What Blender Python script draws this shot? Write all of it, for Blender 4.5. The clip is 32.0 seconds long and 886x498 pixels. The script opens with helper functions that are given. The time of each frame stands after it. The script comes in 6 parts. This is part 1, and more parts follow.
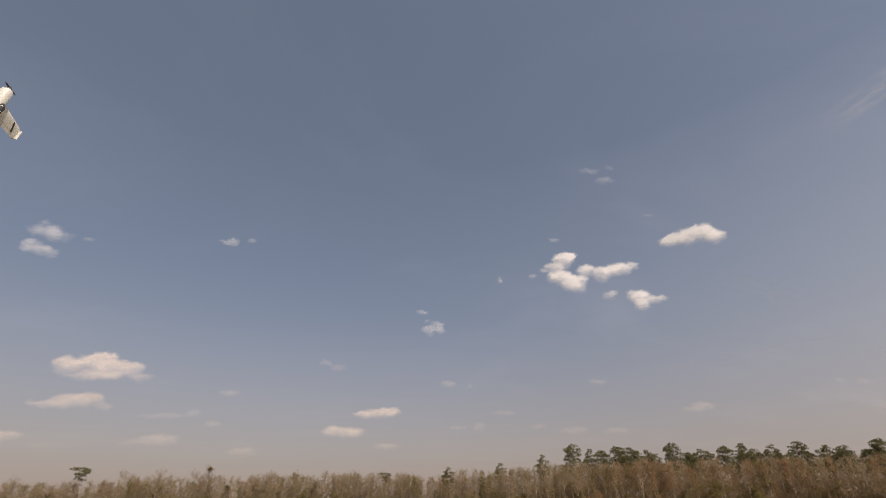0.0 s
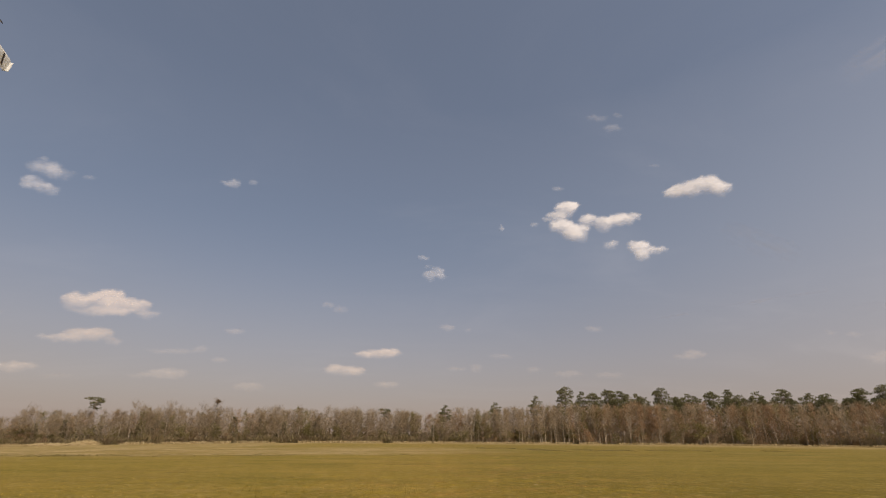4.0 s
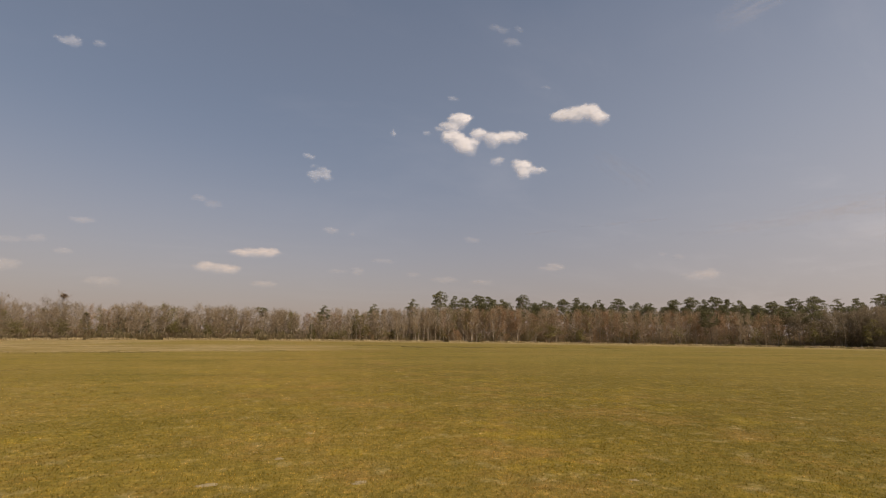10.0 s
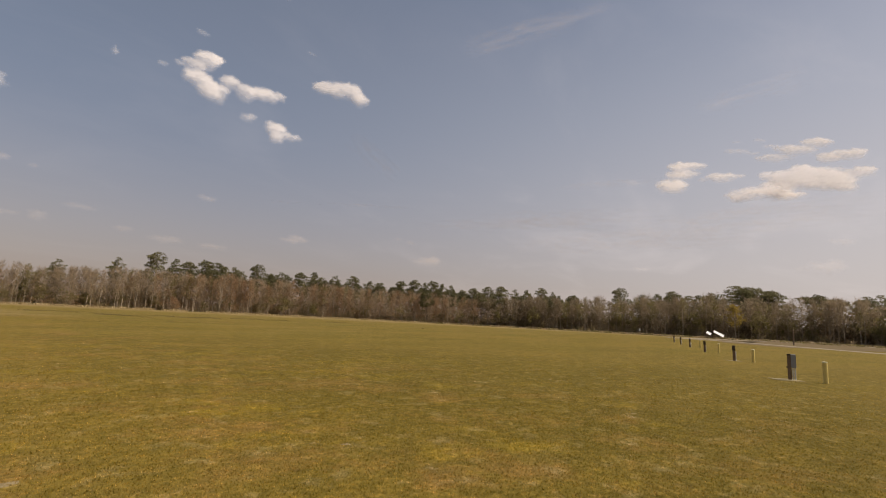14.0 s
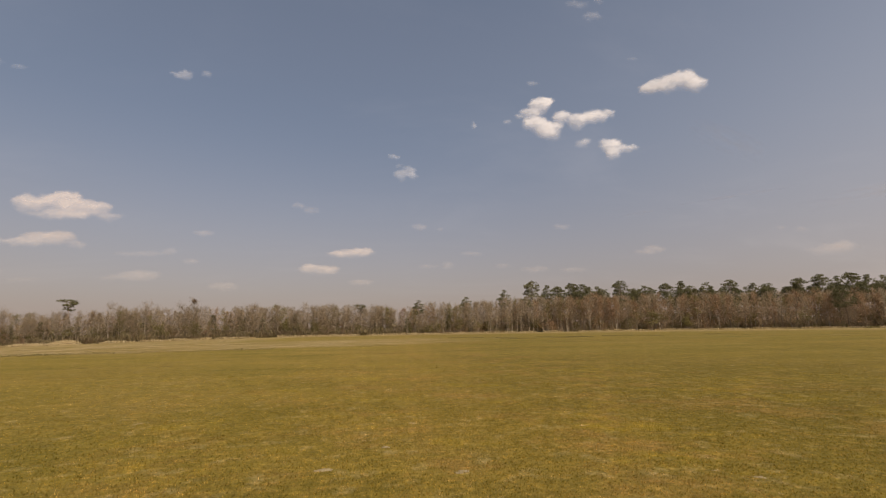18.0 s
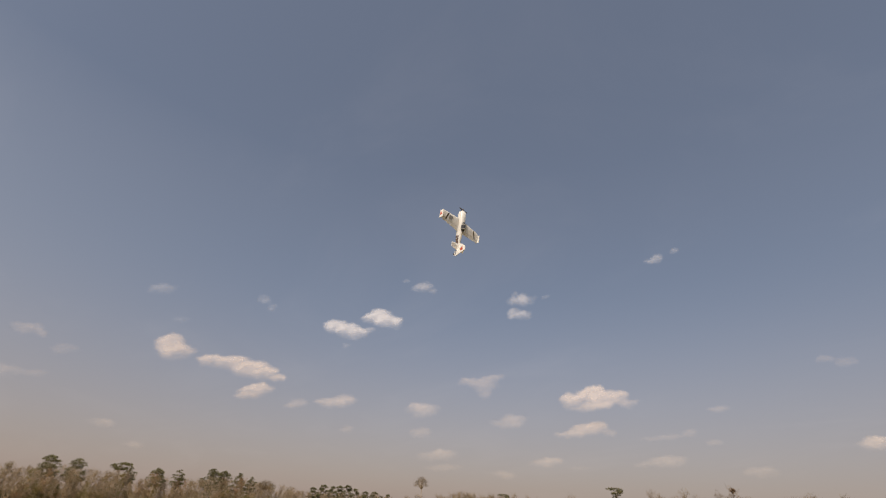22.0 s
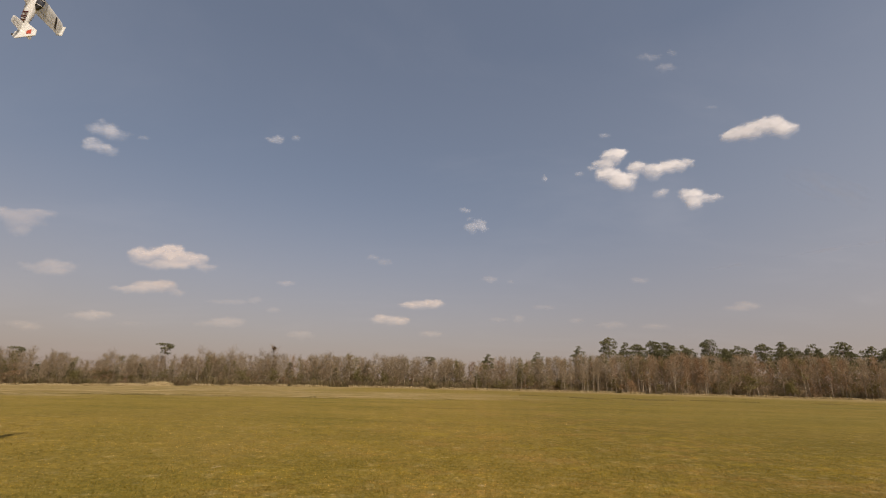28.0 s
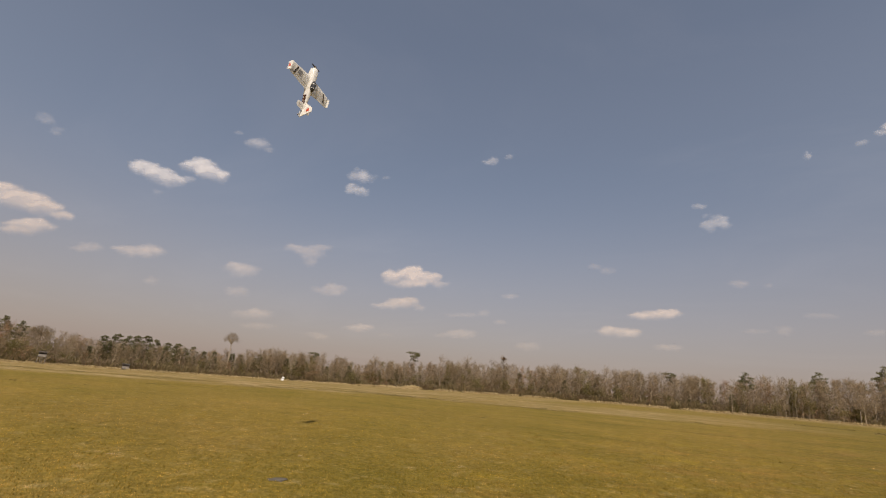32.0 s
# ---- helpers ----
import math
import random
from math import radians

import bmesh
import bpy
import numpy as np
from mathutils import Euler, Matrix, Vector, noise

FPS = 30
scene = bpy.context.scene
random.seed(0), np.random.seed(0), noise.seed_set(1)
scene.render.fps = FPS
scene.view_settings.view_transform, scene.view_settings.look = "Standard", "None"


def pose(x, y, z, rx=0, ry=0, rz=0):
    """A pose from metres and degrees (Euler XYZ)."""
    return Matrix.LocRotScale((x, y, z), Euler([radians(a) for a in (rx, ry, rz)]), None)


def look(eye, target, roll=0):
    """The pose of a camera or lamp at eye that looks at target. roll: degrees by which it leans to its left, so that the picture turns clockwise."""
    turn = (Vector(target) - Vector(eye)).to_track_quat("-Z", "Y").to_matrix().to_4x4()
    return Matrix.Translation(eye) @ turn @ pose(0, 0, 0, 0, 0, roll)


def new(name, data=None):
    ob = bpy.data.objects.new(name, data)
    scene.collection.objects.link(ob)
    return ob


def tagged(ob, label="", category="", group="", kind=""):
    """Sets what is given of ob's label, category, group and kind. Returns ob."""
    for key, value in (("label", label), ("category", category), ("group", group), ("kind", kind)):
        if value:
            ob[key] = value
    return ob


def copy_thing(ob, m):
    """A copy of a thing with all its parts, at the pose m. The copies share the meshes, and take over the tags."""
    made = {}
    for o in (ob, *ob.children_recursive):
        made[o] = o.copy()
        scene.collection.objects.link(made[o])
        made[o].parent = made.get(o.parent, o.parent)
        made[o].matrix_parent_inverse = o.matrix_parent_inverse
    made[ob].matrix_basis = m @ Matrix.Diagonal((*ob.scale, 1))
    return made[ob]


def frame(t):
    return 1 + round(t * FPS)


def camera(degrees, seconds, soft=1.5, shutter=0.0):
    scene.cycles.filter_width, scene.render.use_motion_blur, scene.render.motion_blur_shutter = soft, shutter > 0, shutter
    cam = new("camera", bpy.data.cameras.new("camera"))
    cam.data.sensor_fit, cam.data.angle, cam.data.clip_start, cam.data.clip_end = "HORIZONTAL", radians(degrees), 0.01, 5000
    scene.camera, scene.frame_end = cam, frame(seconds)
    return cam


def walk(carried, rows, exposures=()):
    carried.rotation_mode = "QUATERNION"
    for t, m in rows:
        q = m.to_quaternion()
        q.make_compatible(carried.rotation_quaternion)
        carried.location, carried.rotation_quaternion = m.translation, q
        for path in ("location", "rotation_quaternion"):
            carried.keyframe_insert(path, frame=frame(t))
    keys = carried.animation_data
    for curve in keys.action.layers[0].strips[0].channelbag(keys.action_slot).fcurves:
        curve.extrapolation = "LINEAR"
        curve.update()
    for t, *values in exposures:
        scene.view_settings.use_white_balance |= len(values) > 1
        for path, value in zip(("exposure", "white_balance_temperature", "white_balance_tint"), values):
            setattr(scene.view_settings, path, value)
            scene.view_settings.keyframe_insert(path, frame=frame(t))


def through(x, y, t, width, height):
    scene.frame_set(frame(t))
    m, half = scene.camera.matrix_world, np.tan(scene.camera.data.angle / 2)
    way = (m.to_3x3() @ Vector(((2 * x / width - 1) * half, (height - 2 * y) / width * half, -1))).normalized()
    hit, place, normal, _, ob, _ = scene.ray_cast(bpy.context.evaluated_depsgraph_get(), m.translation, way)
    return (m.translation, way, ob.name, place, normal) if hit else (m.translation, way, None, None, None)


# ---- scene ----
cam = camera(86.7, 32.0, soft=1.1)
EYE = 1.7

# seconds, heading (left of +y), tilt, roll in degrees: the head turns where it is
TURNS = [
    (0, -2.20, 28.56, 0.96),
    (0.5, -2.06, 27.61, 0.66),
    (1, -1.89, 26.52, 0.10),
    (1.5, -1.91, 25.56, -0.20),
    (2, -1.71, 25.02, -0.21),
    (2.5, -1.58, 24.45, -0.45),
    (3.5, -1.70, 22.80, -0.50),
    (4.5, -2.10, 20.96, -0.41),
    (5, -1.38, 19.41, -0.47),
    (5.5, -0.62, 17.83, -0.51),
    (6, 0.00, 16.35, -0.38),
    (6.5, 0.12, 15.43, -0.59),
    (7, -0.53, 14.55, -0.38),
    (7.5, -1.73, 13.72, -0.67),
    (8, -3.91, 12.83, -0.51),
    (8.5, -6.05, 12.09, -0.37),
    (9, -8.90, 11.54, -0.29),
    (9.5, -12.71, 11.14, -0.37),
    (10, -16.33, 10.76, -0.73),
    (10.5, -20.00, 10.40, -0.48),
    (11, -23.24, 10.03, -0.86),
    (11.5, -26.94, 9.68, -1.12),
    (12, -31.01, 9.26, -1.41),
    (12.5, -35.49, 8.93, -1.86),
    (13, -39.85, 8.77, -2.08),
    (13.5, -43.84, 8.71, -2.65),
    (14, -47.40, 8.62, -2.86),
    (14.5, -50.35, 8.23, -3.08),
    (15.5, -52.20, 7.40, -2.20),
    (16.5, -47.16, 7.10, -0.57),
    (17, -42.30, 7.31, -0.11),
    (17.5, -28.46, 7.23, -0.33),
    (18, -5.45, 9.79, 0.95),
    (18.5, 24.96, 22.23, 1.07),
    (19, 47.48, 30.20, -2.18),
    (19.5, 55.24, 34.44, -3.14),
    (20, 55.68, 35.02, -3.61),
    (20.5, 55.66, 33.76, -3.75),
    (21, 55.01, 32.54, -3.62),
    (21.5, 54.01, 31.14, -3.14),
    (22, 52.76, 29.58, -3.39),
    (22.5, 48.35, 28.93, -3.48),
    (23, 35.14, 26.00, -2.46),
    (23.5, 18.32, 21.55, -1.67),
    (24, -0.68, 17.35, -1.30),
    (24.5, -18.66, 15.87, -0.13),
    (25.5, -26.50, 16.30, 0.50),
    (26.5, -19.61, 17.26, 0.85),
    (27, -14.25, 16.99, 0.56),
    (27.5, -5.88, 16.26, -0.50),
    (28, 3.35, 16.12, -1.45),
    (28.5, 10.86, 17.75, -2.35),
    (29, 14.97, 19.07, -3.00),
    (29.5, 17.24, 20.30, -3.23),
    (30, 20.52, 21.00, -3.64),
    (30.5, 23.82, 19.83, -4.27),
    (31, 26.79, 18.11, -4.68),
    (31.5, 29.05, 17.02, -4.63),
    (32, 30.74, 16.06, -4.83),
]


def head(yaw, tilt, roll):
    return pose(0, 0, EYE, 90 + tilt, 0, yaw) @ pose(0, 0, 0, 0, 0, -roll)


walk(cam, [(t, head(y, p, r)) for t, y, p, r in TURNS], exposures=[(0.0, 0.12, 7000, 15), (32.0, 0.12, 7000, 15)])

# ---- world, sun, exposure ----
SUN_AZ, SUN_EL = 146.0, 49.5           # clockwise from +y
sun_way = Vector((math.sin(radians(SUN_AZ)) * math.cos(radians(SUN_EL)),
                  math.cos(radians(SUN_AZ)) * math.cos(radians(SUN_EL)),
                  math.sin(radians(SUN_EL))))
world = bpy.data.worlds.new("sky")
scene.world = world
world.use_nodes = True
wt = world.node_tree
wt.nodes.clear()
w_out = wt.nodes.new("ShaderNodeOutputWorld")
w_bg = wt.nodes.new("ShaderNodeBackground")
w_sky = wt.nodes.new("ShaderNodeTexSky")
w_sky.sky_type = "NISHITA"
w_sky.sun_disc = False
w_sky.sun_elevation = radians(SUN_EL)
w_sky.sun_rotation = radians(SUN_AZ)
w_sky.altitude = 50
w_sky.air_density, w_sky.dust_density, w_sky.ozone_density = 1.0, 2.0, 1.0
w_hsv = wt.nodes.new("ShaderNodeHueSaturation")
w_hsv.inputs["Saturation"].default_value = 0.85
w_bg.inputs["Strength"].default_value = 0.09
wt.links.new(w_sky.outputs[0], w_hsv.inputs["Color"])
# haze thickens towards the horizon all round
w_dir = wt.nodes.new("ShaderNodeTexCoord")
w_sep = wt.nodes.new("ShaderNodeSeparateXYZ")
wt.links.new(w_dir.outputs["Generated"], w_sep.inputs[0])
w_rng = wt.nodes.new("ShaderNodeMapRange")
w_rng.interpolation_type = "SMOOTHERSTEP"
for i, v in ((1, -0.25), (2, 0.50), (3, 0.9), (4, 0.0)):
    w_rng.inputs[i].default_value = v
wt.links.new(w_sep.outputs[2], w_rng.inputs[0])
w_veil = wt.nodes.new("ShaderNodeMix")          # dusty air evens out the blue
w_veil.data_type = "RGBA"
w_veil.inputs[0].default_value = 0.3
w_veil.inputs[7].default_value = (1.92, 2.46, 3.3, 1)
wt.links.new(w_hsv.outputs[0], w_veil.inputs[6])
w_mix = wt.nodes.new("ShaderNodeMix")
w_mix.data_type = "RGBA"
wt.links.new(w_rng.outputs[0], w_mix.inputs[0])
wt.links.new(w_veil.outputs[2], w_mix.inputs[6])
w_mix.inputs[7].default_value = (4.02, 3.07, 2.60, 1)
# milky forward glow round the sun
w_dot = wt.nodes.new("ShaderNodeVectorMath")
w_dot.operation = "DOT_PRODUCT"
wt.links.new(w_dir.outputs["Generated"], w_dot.inputs[0])
w_dot.inputs[1].default_value = sun_way
w_glow = wt.nodes.new("ShaderNodeMapRange")
w_glow.interpolation_type = "SMOOTHSTEP"
for i, v in ((1, -0.32), (2, 0.95), (3, 0.0), (4, 0.95)):
    w_glow.inputs[i].default_value = v
wt.links.new(w_dot.outputs["Value"], w_glow.inputs[0])
w_mix2 = wt.nodes.new("ShaderNodeMix")
w_mix2.data_type = "RGBA"
w_low = wt.nodes.new("ShaderNodeMapRange")
for i, v in ((1, 0.0), (2, 0.62), (3, 1.0), (4, 0.0)):
    w_low.inputs[i].default_value = v
wt.links.new(w_sep.outputs[2], w_low.inputs[0])
w_amt = wt.nodes.new("ShaderNodeMath")
w_amt.operation = "MULTIPLY"
wt.links.new(w_glow.outputs[0], w_amt.inputs[0])
wt.links.new(w_low.outputs[0], w_amt.inputs[1])
wt.links.new(w_amt.outputs[0], w_mix2.inputs[0])
wt.links.new(w_mix.outputs[2], w_mix2.inputs[6])
w_mix2.inputs[7].default_value = (6.9, 6.8, 6.95, 1)
# thin uneven veil of high cirrus, drawn out by the wind
w_up = wt.nodes.new("ShaderNodeMath")
w_up.operation = "ADD"
w_up.inputs[1].default_value = 0.14
wt.links.new(w_sep.outputs[2], w_up.inputs[0])
w_flat = wt.nodes.new("ShaderNodeVectorMath")
w_flat.operation = "DIVIDE"
w_cmb = wt.nodes.new("ShaderNodeCombineXYZ")
for i in range(3):
    wt.links.new(w_up.outputs[0], w_cmb.inputs[i])
wt.links.new(w_dir.outputs["Generated"], w_flat.inputs[0])
wt.links.new(w_cmb.outputs[0], w_flat.inputs[1])
w_str = wt.nodes.new("ShaderNodeMapping")
w_str.inputs["Rotation"].default_value = (0, 0, radians(28))
w_str.inputs["Scale"].default_value = (0.7, 1.2, 0.3)
wt.links.new(w_flat.outputs[0], w_str.inputs[0])
w_ns = wt.nodes.new("ShaderNodeTexNoise")
w_ns.inputs["Scale"].default_value = 1.3
w_ns.inputs["Detail"].default_value = 7.0
w_ns.inputs["Roughness"].default_value = 0.6
w_ns.inputs["Distortion"].default_value = 0.6
wt.links.new(w_str.outputs[0], w_ns.inputs["Vector"])
w_cir = wt.nodes.new("ShaderNodeMapRange")
w_cir.interpolation_type = "SMOOTHSTEP"
for i, v in ((1, 0.46), (2, 0.78), (3, 0.0), (4, 0.5)):
    w_cir.inputs[i].default_value = v
wt.links.new(w_ns.outputs["Fac"], w_cir.inputs[0])
w_mix3 = wt.nodes.new("ShaderNodeMix")
w_mix3.data_type = "RGBA"
w_part = wt.nodes.new("ShaderNodeMath")         # the veil is thickest on the sun's side
w_part.operation = "MULTIPLY"
w_sum = wt.nodes.new("ShaderNodeMath")
w_sum.operation = "ADD"
w_sum.inputs[1].default_value = 0.06
wt.links.new(w_amt.outputs[0], w_sum.inputs[0])
wt.links.new(w_cir.outputs[0], w_part.inputs[0])
wt.links.new(w_sum.outputs[0], w_part.inputs[1])
wt.links.new(w_part.outputs[0], w_mix3.inputs[0])
wt.links.new(w_mix2.outputs[2], w_mix3.inputs[6])
w_mix3.inputs[7].default_value = (8.2, 7.9, 8.0, 1)
wt.links.new(w_mix3.outputs[2], w_bg.inputs["Color"])
wt.links.new(w_bg.outputs[0], w_out.inputs["Surface"])

sun_data = bpy.data.lights.new("sun", "SUN")
sun_data.energy, sun_data.angle, sun_data.color = 4.2, radians(0.6), (1.0, 0.93, 0.82)
sun = new("sun", sun_data)
sun.matrix_world = look(sun_way * 400, (0, 0, 0))


# ---- materials ----
def nodes_of(name):
    m = bpy.data.materials.new(name)
    m.use_nodes = True
    nt = m.node_tree
    nt.nodes.clear()
    out = nt.nodes.new("ShaderNodeOutputMaterial")
    return m, nt, out


def noise_node(nt, vec, scale, detail=4.0, rough=0.55):
    n = nt.nodes.new("ShaderNodeTexNoise")
    n.inputs["Scale"].default_value = scale
    n.inputs["Detail"].default_value = detail
    n.inputs["Roughness"].default_value = rough
    if vec is not None:
        nt.links.new(vec, n.inputs["Vector"])
    return n.outputs["Fac"]


def ramp(nt, fac, stops):
    r = nt.nodes.new("ShaderNodeValToRGB")
    els = r.color_ramp.elements
    while len(els) < len(stops):
        els.new(0.5)
    for e, (p, c) in zip(els, stops):
        e.position = p
        e.color = (*c, 1) if len(c) == 3 else c
    nt.links.new(fac, r.inputs[0])
    return r.outputs[0]


def mixc(nt, fac, a, b, mode="MIX"):
    m = nt.nodes.new("ShaderNodeMix")
    m.data_type, m.blend_type = "RGBA", mode
    for sock, v in ((m.inputs[0], fac), (m.inputs[6], a), (m.inputs[7], b)):
        if hasattr(v, "is_linked"):
            nt.links.new(v, sock)
        elif isinstance(v, tuple):
            sock.default_value = (*v, 1)
        else:
            sock.default_value = v
    return m.outputs[2]


def math_node(nt, op, a, b=None, clamp=False):
    m = nt.nodes.new("ShaderNodeMath")
    m.operation, m.use_clamp = op, clamp
    for sock, v in zip(m.inputs, (a, b)):
        if v is None:
            continue
        if hasattr(v, "is_linked"):
            nt.links.new(v, sock)
        else:
            sock.default_value = v
    return m.outputs[0]


def surface(nt, out, color, rough=0.8, bump=None, bump_d=0.02, metal=0.0, spec=0.3):
    b = nt.nodes.new("ShaderNodeBsdfPrincipled")
    b.inputs["Roughness"].default_value = rough
    b.inputs["Metallic"].default_value = metal
    b.inputs["Specular IOR Level"].default_value = spec
    if hasattr(color, "is_linked"):
        nt.links.new(color, b.inputs["Base Color"])
    else:
        b.inputs["Base Color"].default_value = (*color, 1)
    if bump is not None:
        bn = nt.nodes.new("ShaderNodeBump")
        bn.inputs["Distance"].default_value = bump_d
        bn.inputs["Strength"].default_value = 0.7
        nt.links.new(bump, bn.inputs["Height"])
        nt.links.new(bn.outputs[0], b.inputs["Normal"])
    nt.links.new(b.outputs[0], out.inputs["Surface"])
    return b


def place_vec(nt):
    return nt.nodes.new("ShaderNodeNewGeometry").outputs["Position"]


def object_vec(nt):
    return nt.nodes.new("ShaderNodeTexCoord").outputs["Object"]


def plain_mat(name, dark, light, scale=8.0, rough=0.6, metal=0.0, bump_d=0.003, spread=(0.3, 0.7), spec=0.3):
    """Two tones mixed by coarse and fine noise, with a little relief."""
    m, nt, out = nodes_of(name)
    v = object_vec(nt)
    a = noise_node(nt, v, scale, 5)
    b = noise_node(nt, v, scale * 7, 3)
    f = math_node(nt, "ADD", math_node(nt, "MULTIPLY", a, 0.65), math_node(nt, "MULTIPLY", b, 0.35))
    surface(nt, out, ramp(nt, f, [(spread[0], dark), (spread[1], light)]), rough, b, bump_d, metal, spec)
    return m


def varied_mat(name, stops, rough=0.85, through_light=0.0, grain=3.0, per_island=True):
    """Plant matter: one hue for each piece or each tree, plus grain."""
    m, nt, out = nodes_of(name)
    info = nt.nodes.new("ShaderNodeObjectInfo").outputs["Random"]
    geo = nt.nodes.new("ShaderNodeNewGeometry")
    isl = geo.outputs["Random Per Island"]
    g = noise_node(nt, geo.outputs["Position"], grain, 3)
    f = math_node(nt, "ADD", math_node(nt, "MULTIPLY", info, 0.45), math_node(nt, "MULTIPLY", isl, 0.3 if per_island else 0.0))
    f = math_node(nt, "ADD", f, math_node(nt, "MULTIPLY", g, 0.3))
    col = ramp(nt, f, stops)
    b = surface(nt, out, col, rough, spec=0.15)
    if through_light > 0:
        tr = nt.nodes.new("ShaderNodeBsdfTranslucent")
        nt.links.new(col, tr.inputs["Color"])
        mx = nt.nodes.new("ShaderNodeMixShader")
        mx.inputs[0].default_value = through_light
        nt.links.new(b.outputs[0], mx.inputs[1])
        nt.links.new(tr.outputs[0], mx.inputs[2])
        nt.links.new(mx.outputs[0], out.inputs["Surface"])
    return m


def turf_colour(nt, p):
    """Olive turf with darker streaks, yellow and rust-tinted weed patches, straw flecks."""
    big = noise_node(nt, p, 0.045, 4, 0.6)
    mid = noise_node(nt, p, 0.20, 8, 0.70)
    small = noise_node(nt, p, 2.2, 4, 0.65)
    turf = ramp(nt, mid, [(0.36, (0.138, 0.109, 0.018)), (0.5, (0.166, 0.126, 0.023)), (0.64, (0.200, 0.144, 0.036))])
    turf = mixc(nt, ramp(nt, big, [(0.42, (0, 0, 0)), (0.62, (0.45, 0.45, 0.45))]), turf, (0.220, 0.148, 0.038))
    sx = nt.nodes.new("ShaderNodeSeparateXYZ")
    nt.links.new(p, sx.inputs[0])
    # darker olive towards +x, strongest near the origin
    east_dark = nt.nodes.new("ShaderNodeMapRange")
    east_dark.interpolation_type = "SMOOTHSTEP"
    nt.links.new(math_node(nt, "ADD", sx.outputs[0], math_node(nt, "MULTIPLY", math_node(nt, "SUBTRACT", big, 0.5), 18.0)), east_dark.inputs[0])
    east_dark.inputs[1].default_value, east_dark.inputs[2].default_value = -3.5, 8.0
    front = nt.nodes.new("ShaderNodeMapRange")
    front.interpolation_type = "SMOOTHSTEP"
    reach = nt.nodes.new("ShaderNodeVectorMath")
    reach.operation = "LENGTH"
    nt.links.new(p, reach.inputs[0])
    nt.links.new(reach.outputs["Value"], front.inputs[0])
    front.inputs[1].default_value, front.inputs[2].default_value = 9.0, 55.0
    front.inputs[3].default_value, front.inputs[4].default_value = 1.0, 0.5
    east_dark_f = math_node(nt, "MULTIPLY", east_dark.outputs[0], front.outputs[0])
    warm = nt.nodes.new("ShaderNodeMapRange")
    nt.links.new(math_node(nt, "ADD", sx.outputs[0], math_node(nt, "MULTIPLY", math_node(nt, "SUBTRACT", mid, 0.5), 12.0)), warm.inputs[0])
    warm.inputs[1].default_value, warm.inputs[2].default_value = -7.0, 1.0
    warm.inputs[3].default_value = 0.2
    turf = mixc(nt, math_node(nt, "MULTIPLY", east_dark_f, 0.82), turf, (0.124, 0.093, 0.016))
    turf = mixc(nt, math_node(nt, "MULTIPLY", math_node(nt, "SUBTRACT", warm.outputs[0], east_dark.outputs[0], True), 0.42), turf, (0.207, 0.137, 0.0245))
    # rust and yellow weed patches, thickest straight ahead of where the pilot stands
    ahead = nt.nodes.new("ShaderNodeMapRange")
    ahead.interpolation_type = "SMOOTHSTEP"
    nt.links.new(sx.outputs[0], ahead.inputs[0])
    for slot, v in ((1, 4.0), (2, 17.0), (3, 1.0), (4, 0.12)):
        ahead.inputs[slot].default_value = v
    weedy = math_node(nt, "MULTIPLY", warm.outputs[0], ahead.outputs[0])
    weed = noise_node(nt, p, 0.45, 8, 0.74)
    rust = ramp(nt, weed, [(0.50, (0, 0, 0)), (0.62, (1, 1, 1))])
    turf = mixc(nt, math_node(nt, "MULTIPLY", math_node(nt, "MULTIPLY", rust, weedy), 0.62), turf, (0.232, 0.140, 0.040))
    yel = ramp(nt, noise_node(nt, p, 0.38, 8, 0.74), [(0.53, (0, 0, 0)), (0.63, (1, 1, 1))])
    turf = mixc(nt, math_node(nt, "MULTIPLY", math_node(nt, "MULTIPLY", yel, math_node(nt, "ADD", math_node(nt, "MULTIPLY", weedy, 0.75), 0.25)), 0.46), turf, (0.232, 0.168, 0.016))
    # straw flecks and bare sand
    fleck = ramp(nt, small, [(0.55, (0, 0, 0)), (0.72, (1, 1, 1))])
    turf = mixc(nt, math_node(nt, "MULTIPLY", fleck, 0.5), turf, (0.32, 0.255, 0.115))
    sand = ramp(nt, noise_node(nt, p, 0.85, 9, 0.82), [(0.615, (0, 0, 0)), (0.675, (1, 1, 1))])
    turf = mixc(nt, math_node(nt, "MULTIPLY", sand, 0.75), turf, (0.40, 0.315, 0.19))
    lines = nt.nodes.new("ShaderNodeMapping")
    lines.inputs["Scale"].default_value = (0.07, 0.2, 1.0)
    lines.inputs["Rotation"].default_value = (0, 0, 0.12)
    nt.links.new(p, lines.inputs[0])
    mow = ramp(nt, noise_node(nt, lines.outputs[0], 1.0, 5, 0.65), [(0.36, (0.94, 0.94, 0.91)), (0.5, (1.03, 1.03, 1.02)), (0.64, (1.12, 1.09, 1.05))])
    turf = mixc(nt, 1.0, turf, mow, "MULTIPLY")
    # darker green runs where the ground lies wet, away from the posts
    runs = nt.nodes.new("ShaderNodeMapping")
    runs.inputs["Scale"].default_value = (0.03, 0.3, 1.0)
    runs.inputs["Rotation"].default_value = (0, 0, -0.06)
    nt.links.new(p, runs.inputs[0])
    wet = ramp(nt, noise_node(nt, runs.outputs[0], 1.0, 6, 0.7), [(0.54, (0, 0, 0)), (0.68, (1, 1, 1))])
    back = nt.nodes.new("ShaderNodeMapRange")
    nt.links.new(sx.outputs[1], back.inputs[0])
    back.inputs[1].default_value, back.inputs[2].default_value = 25.0, 70.0
    turf = mixc(nt, math_node(nt, "MULTIPLY", math_node(nt, "MULTIPLY", wet, back.outputs[0]), 0.8), turf, (0.078, 0.076, 0.016))
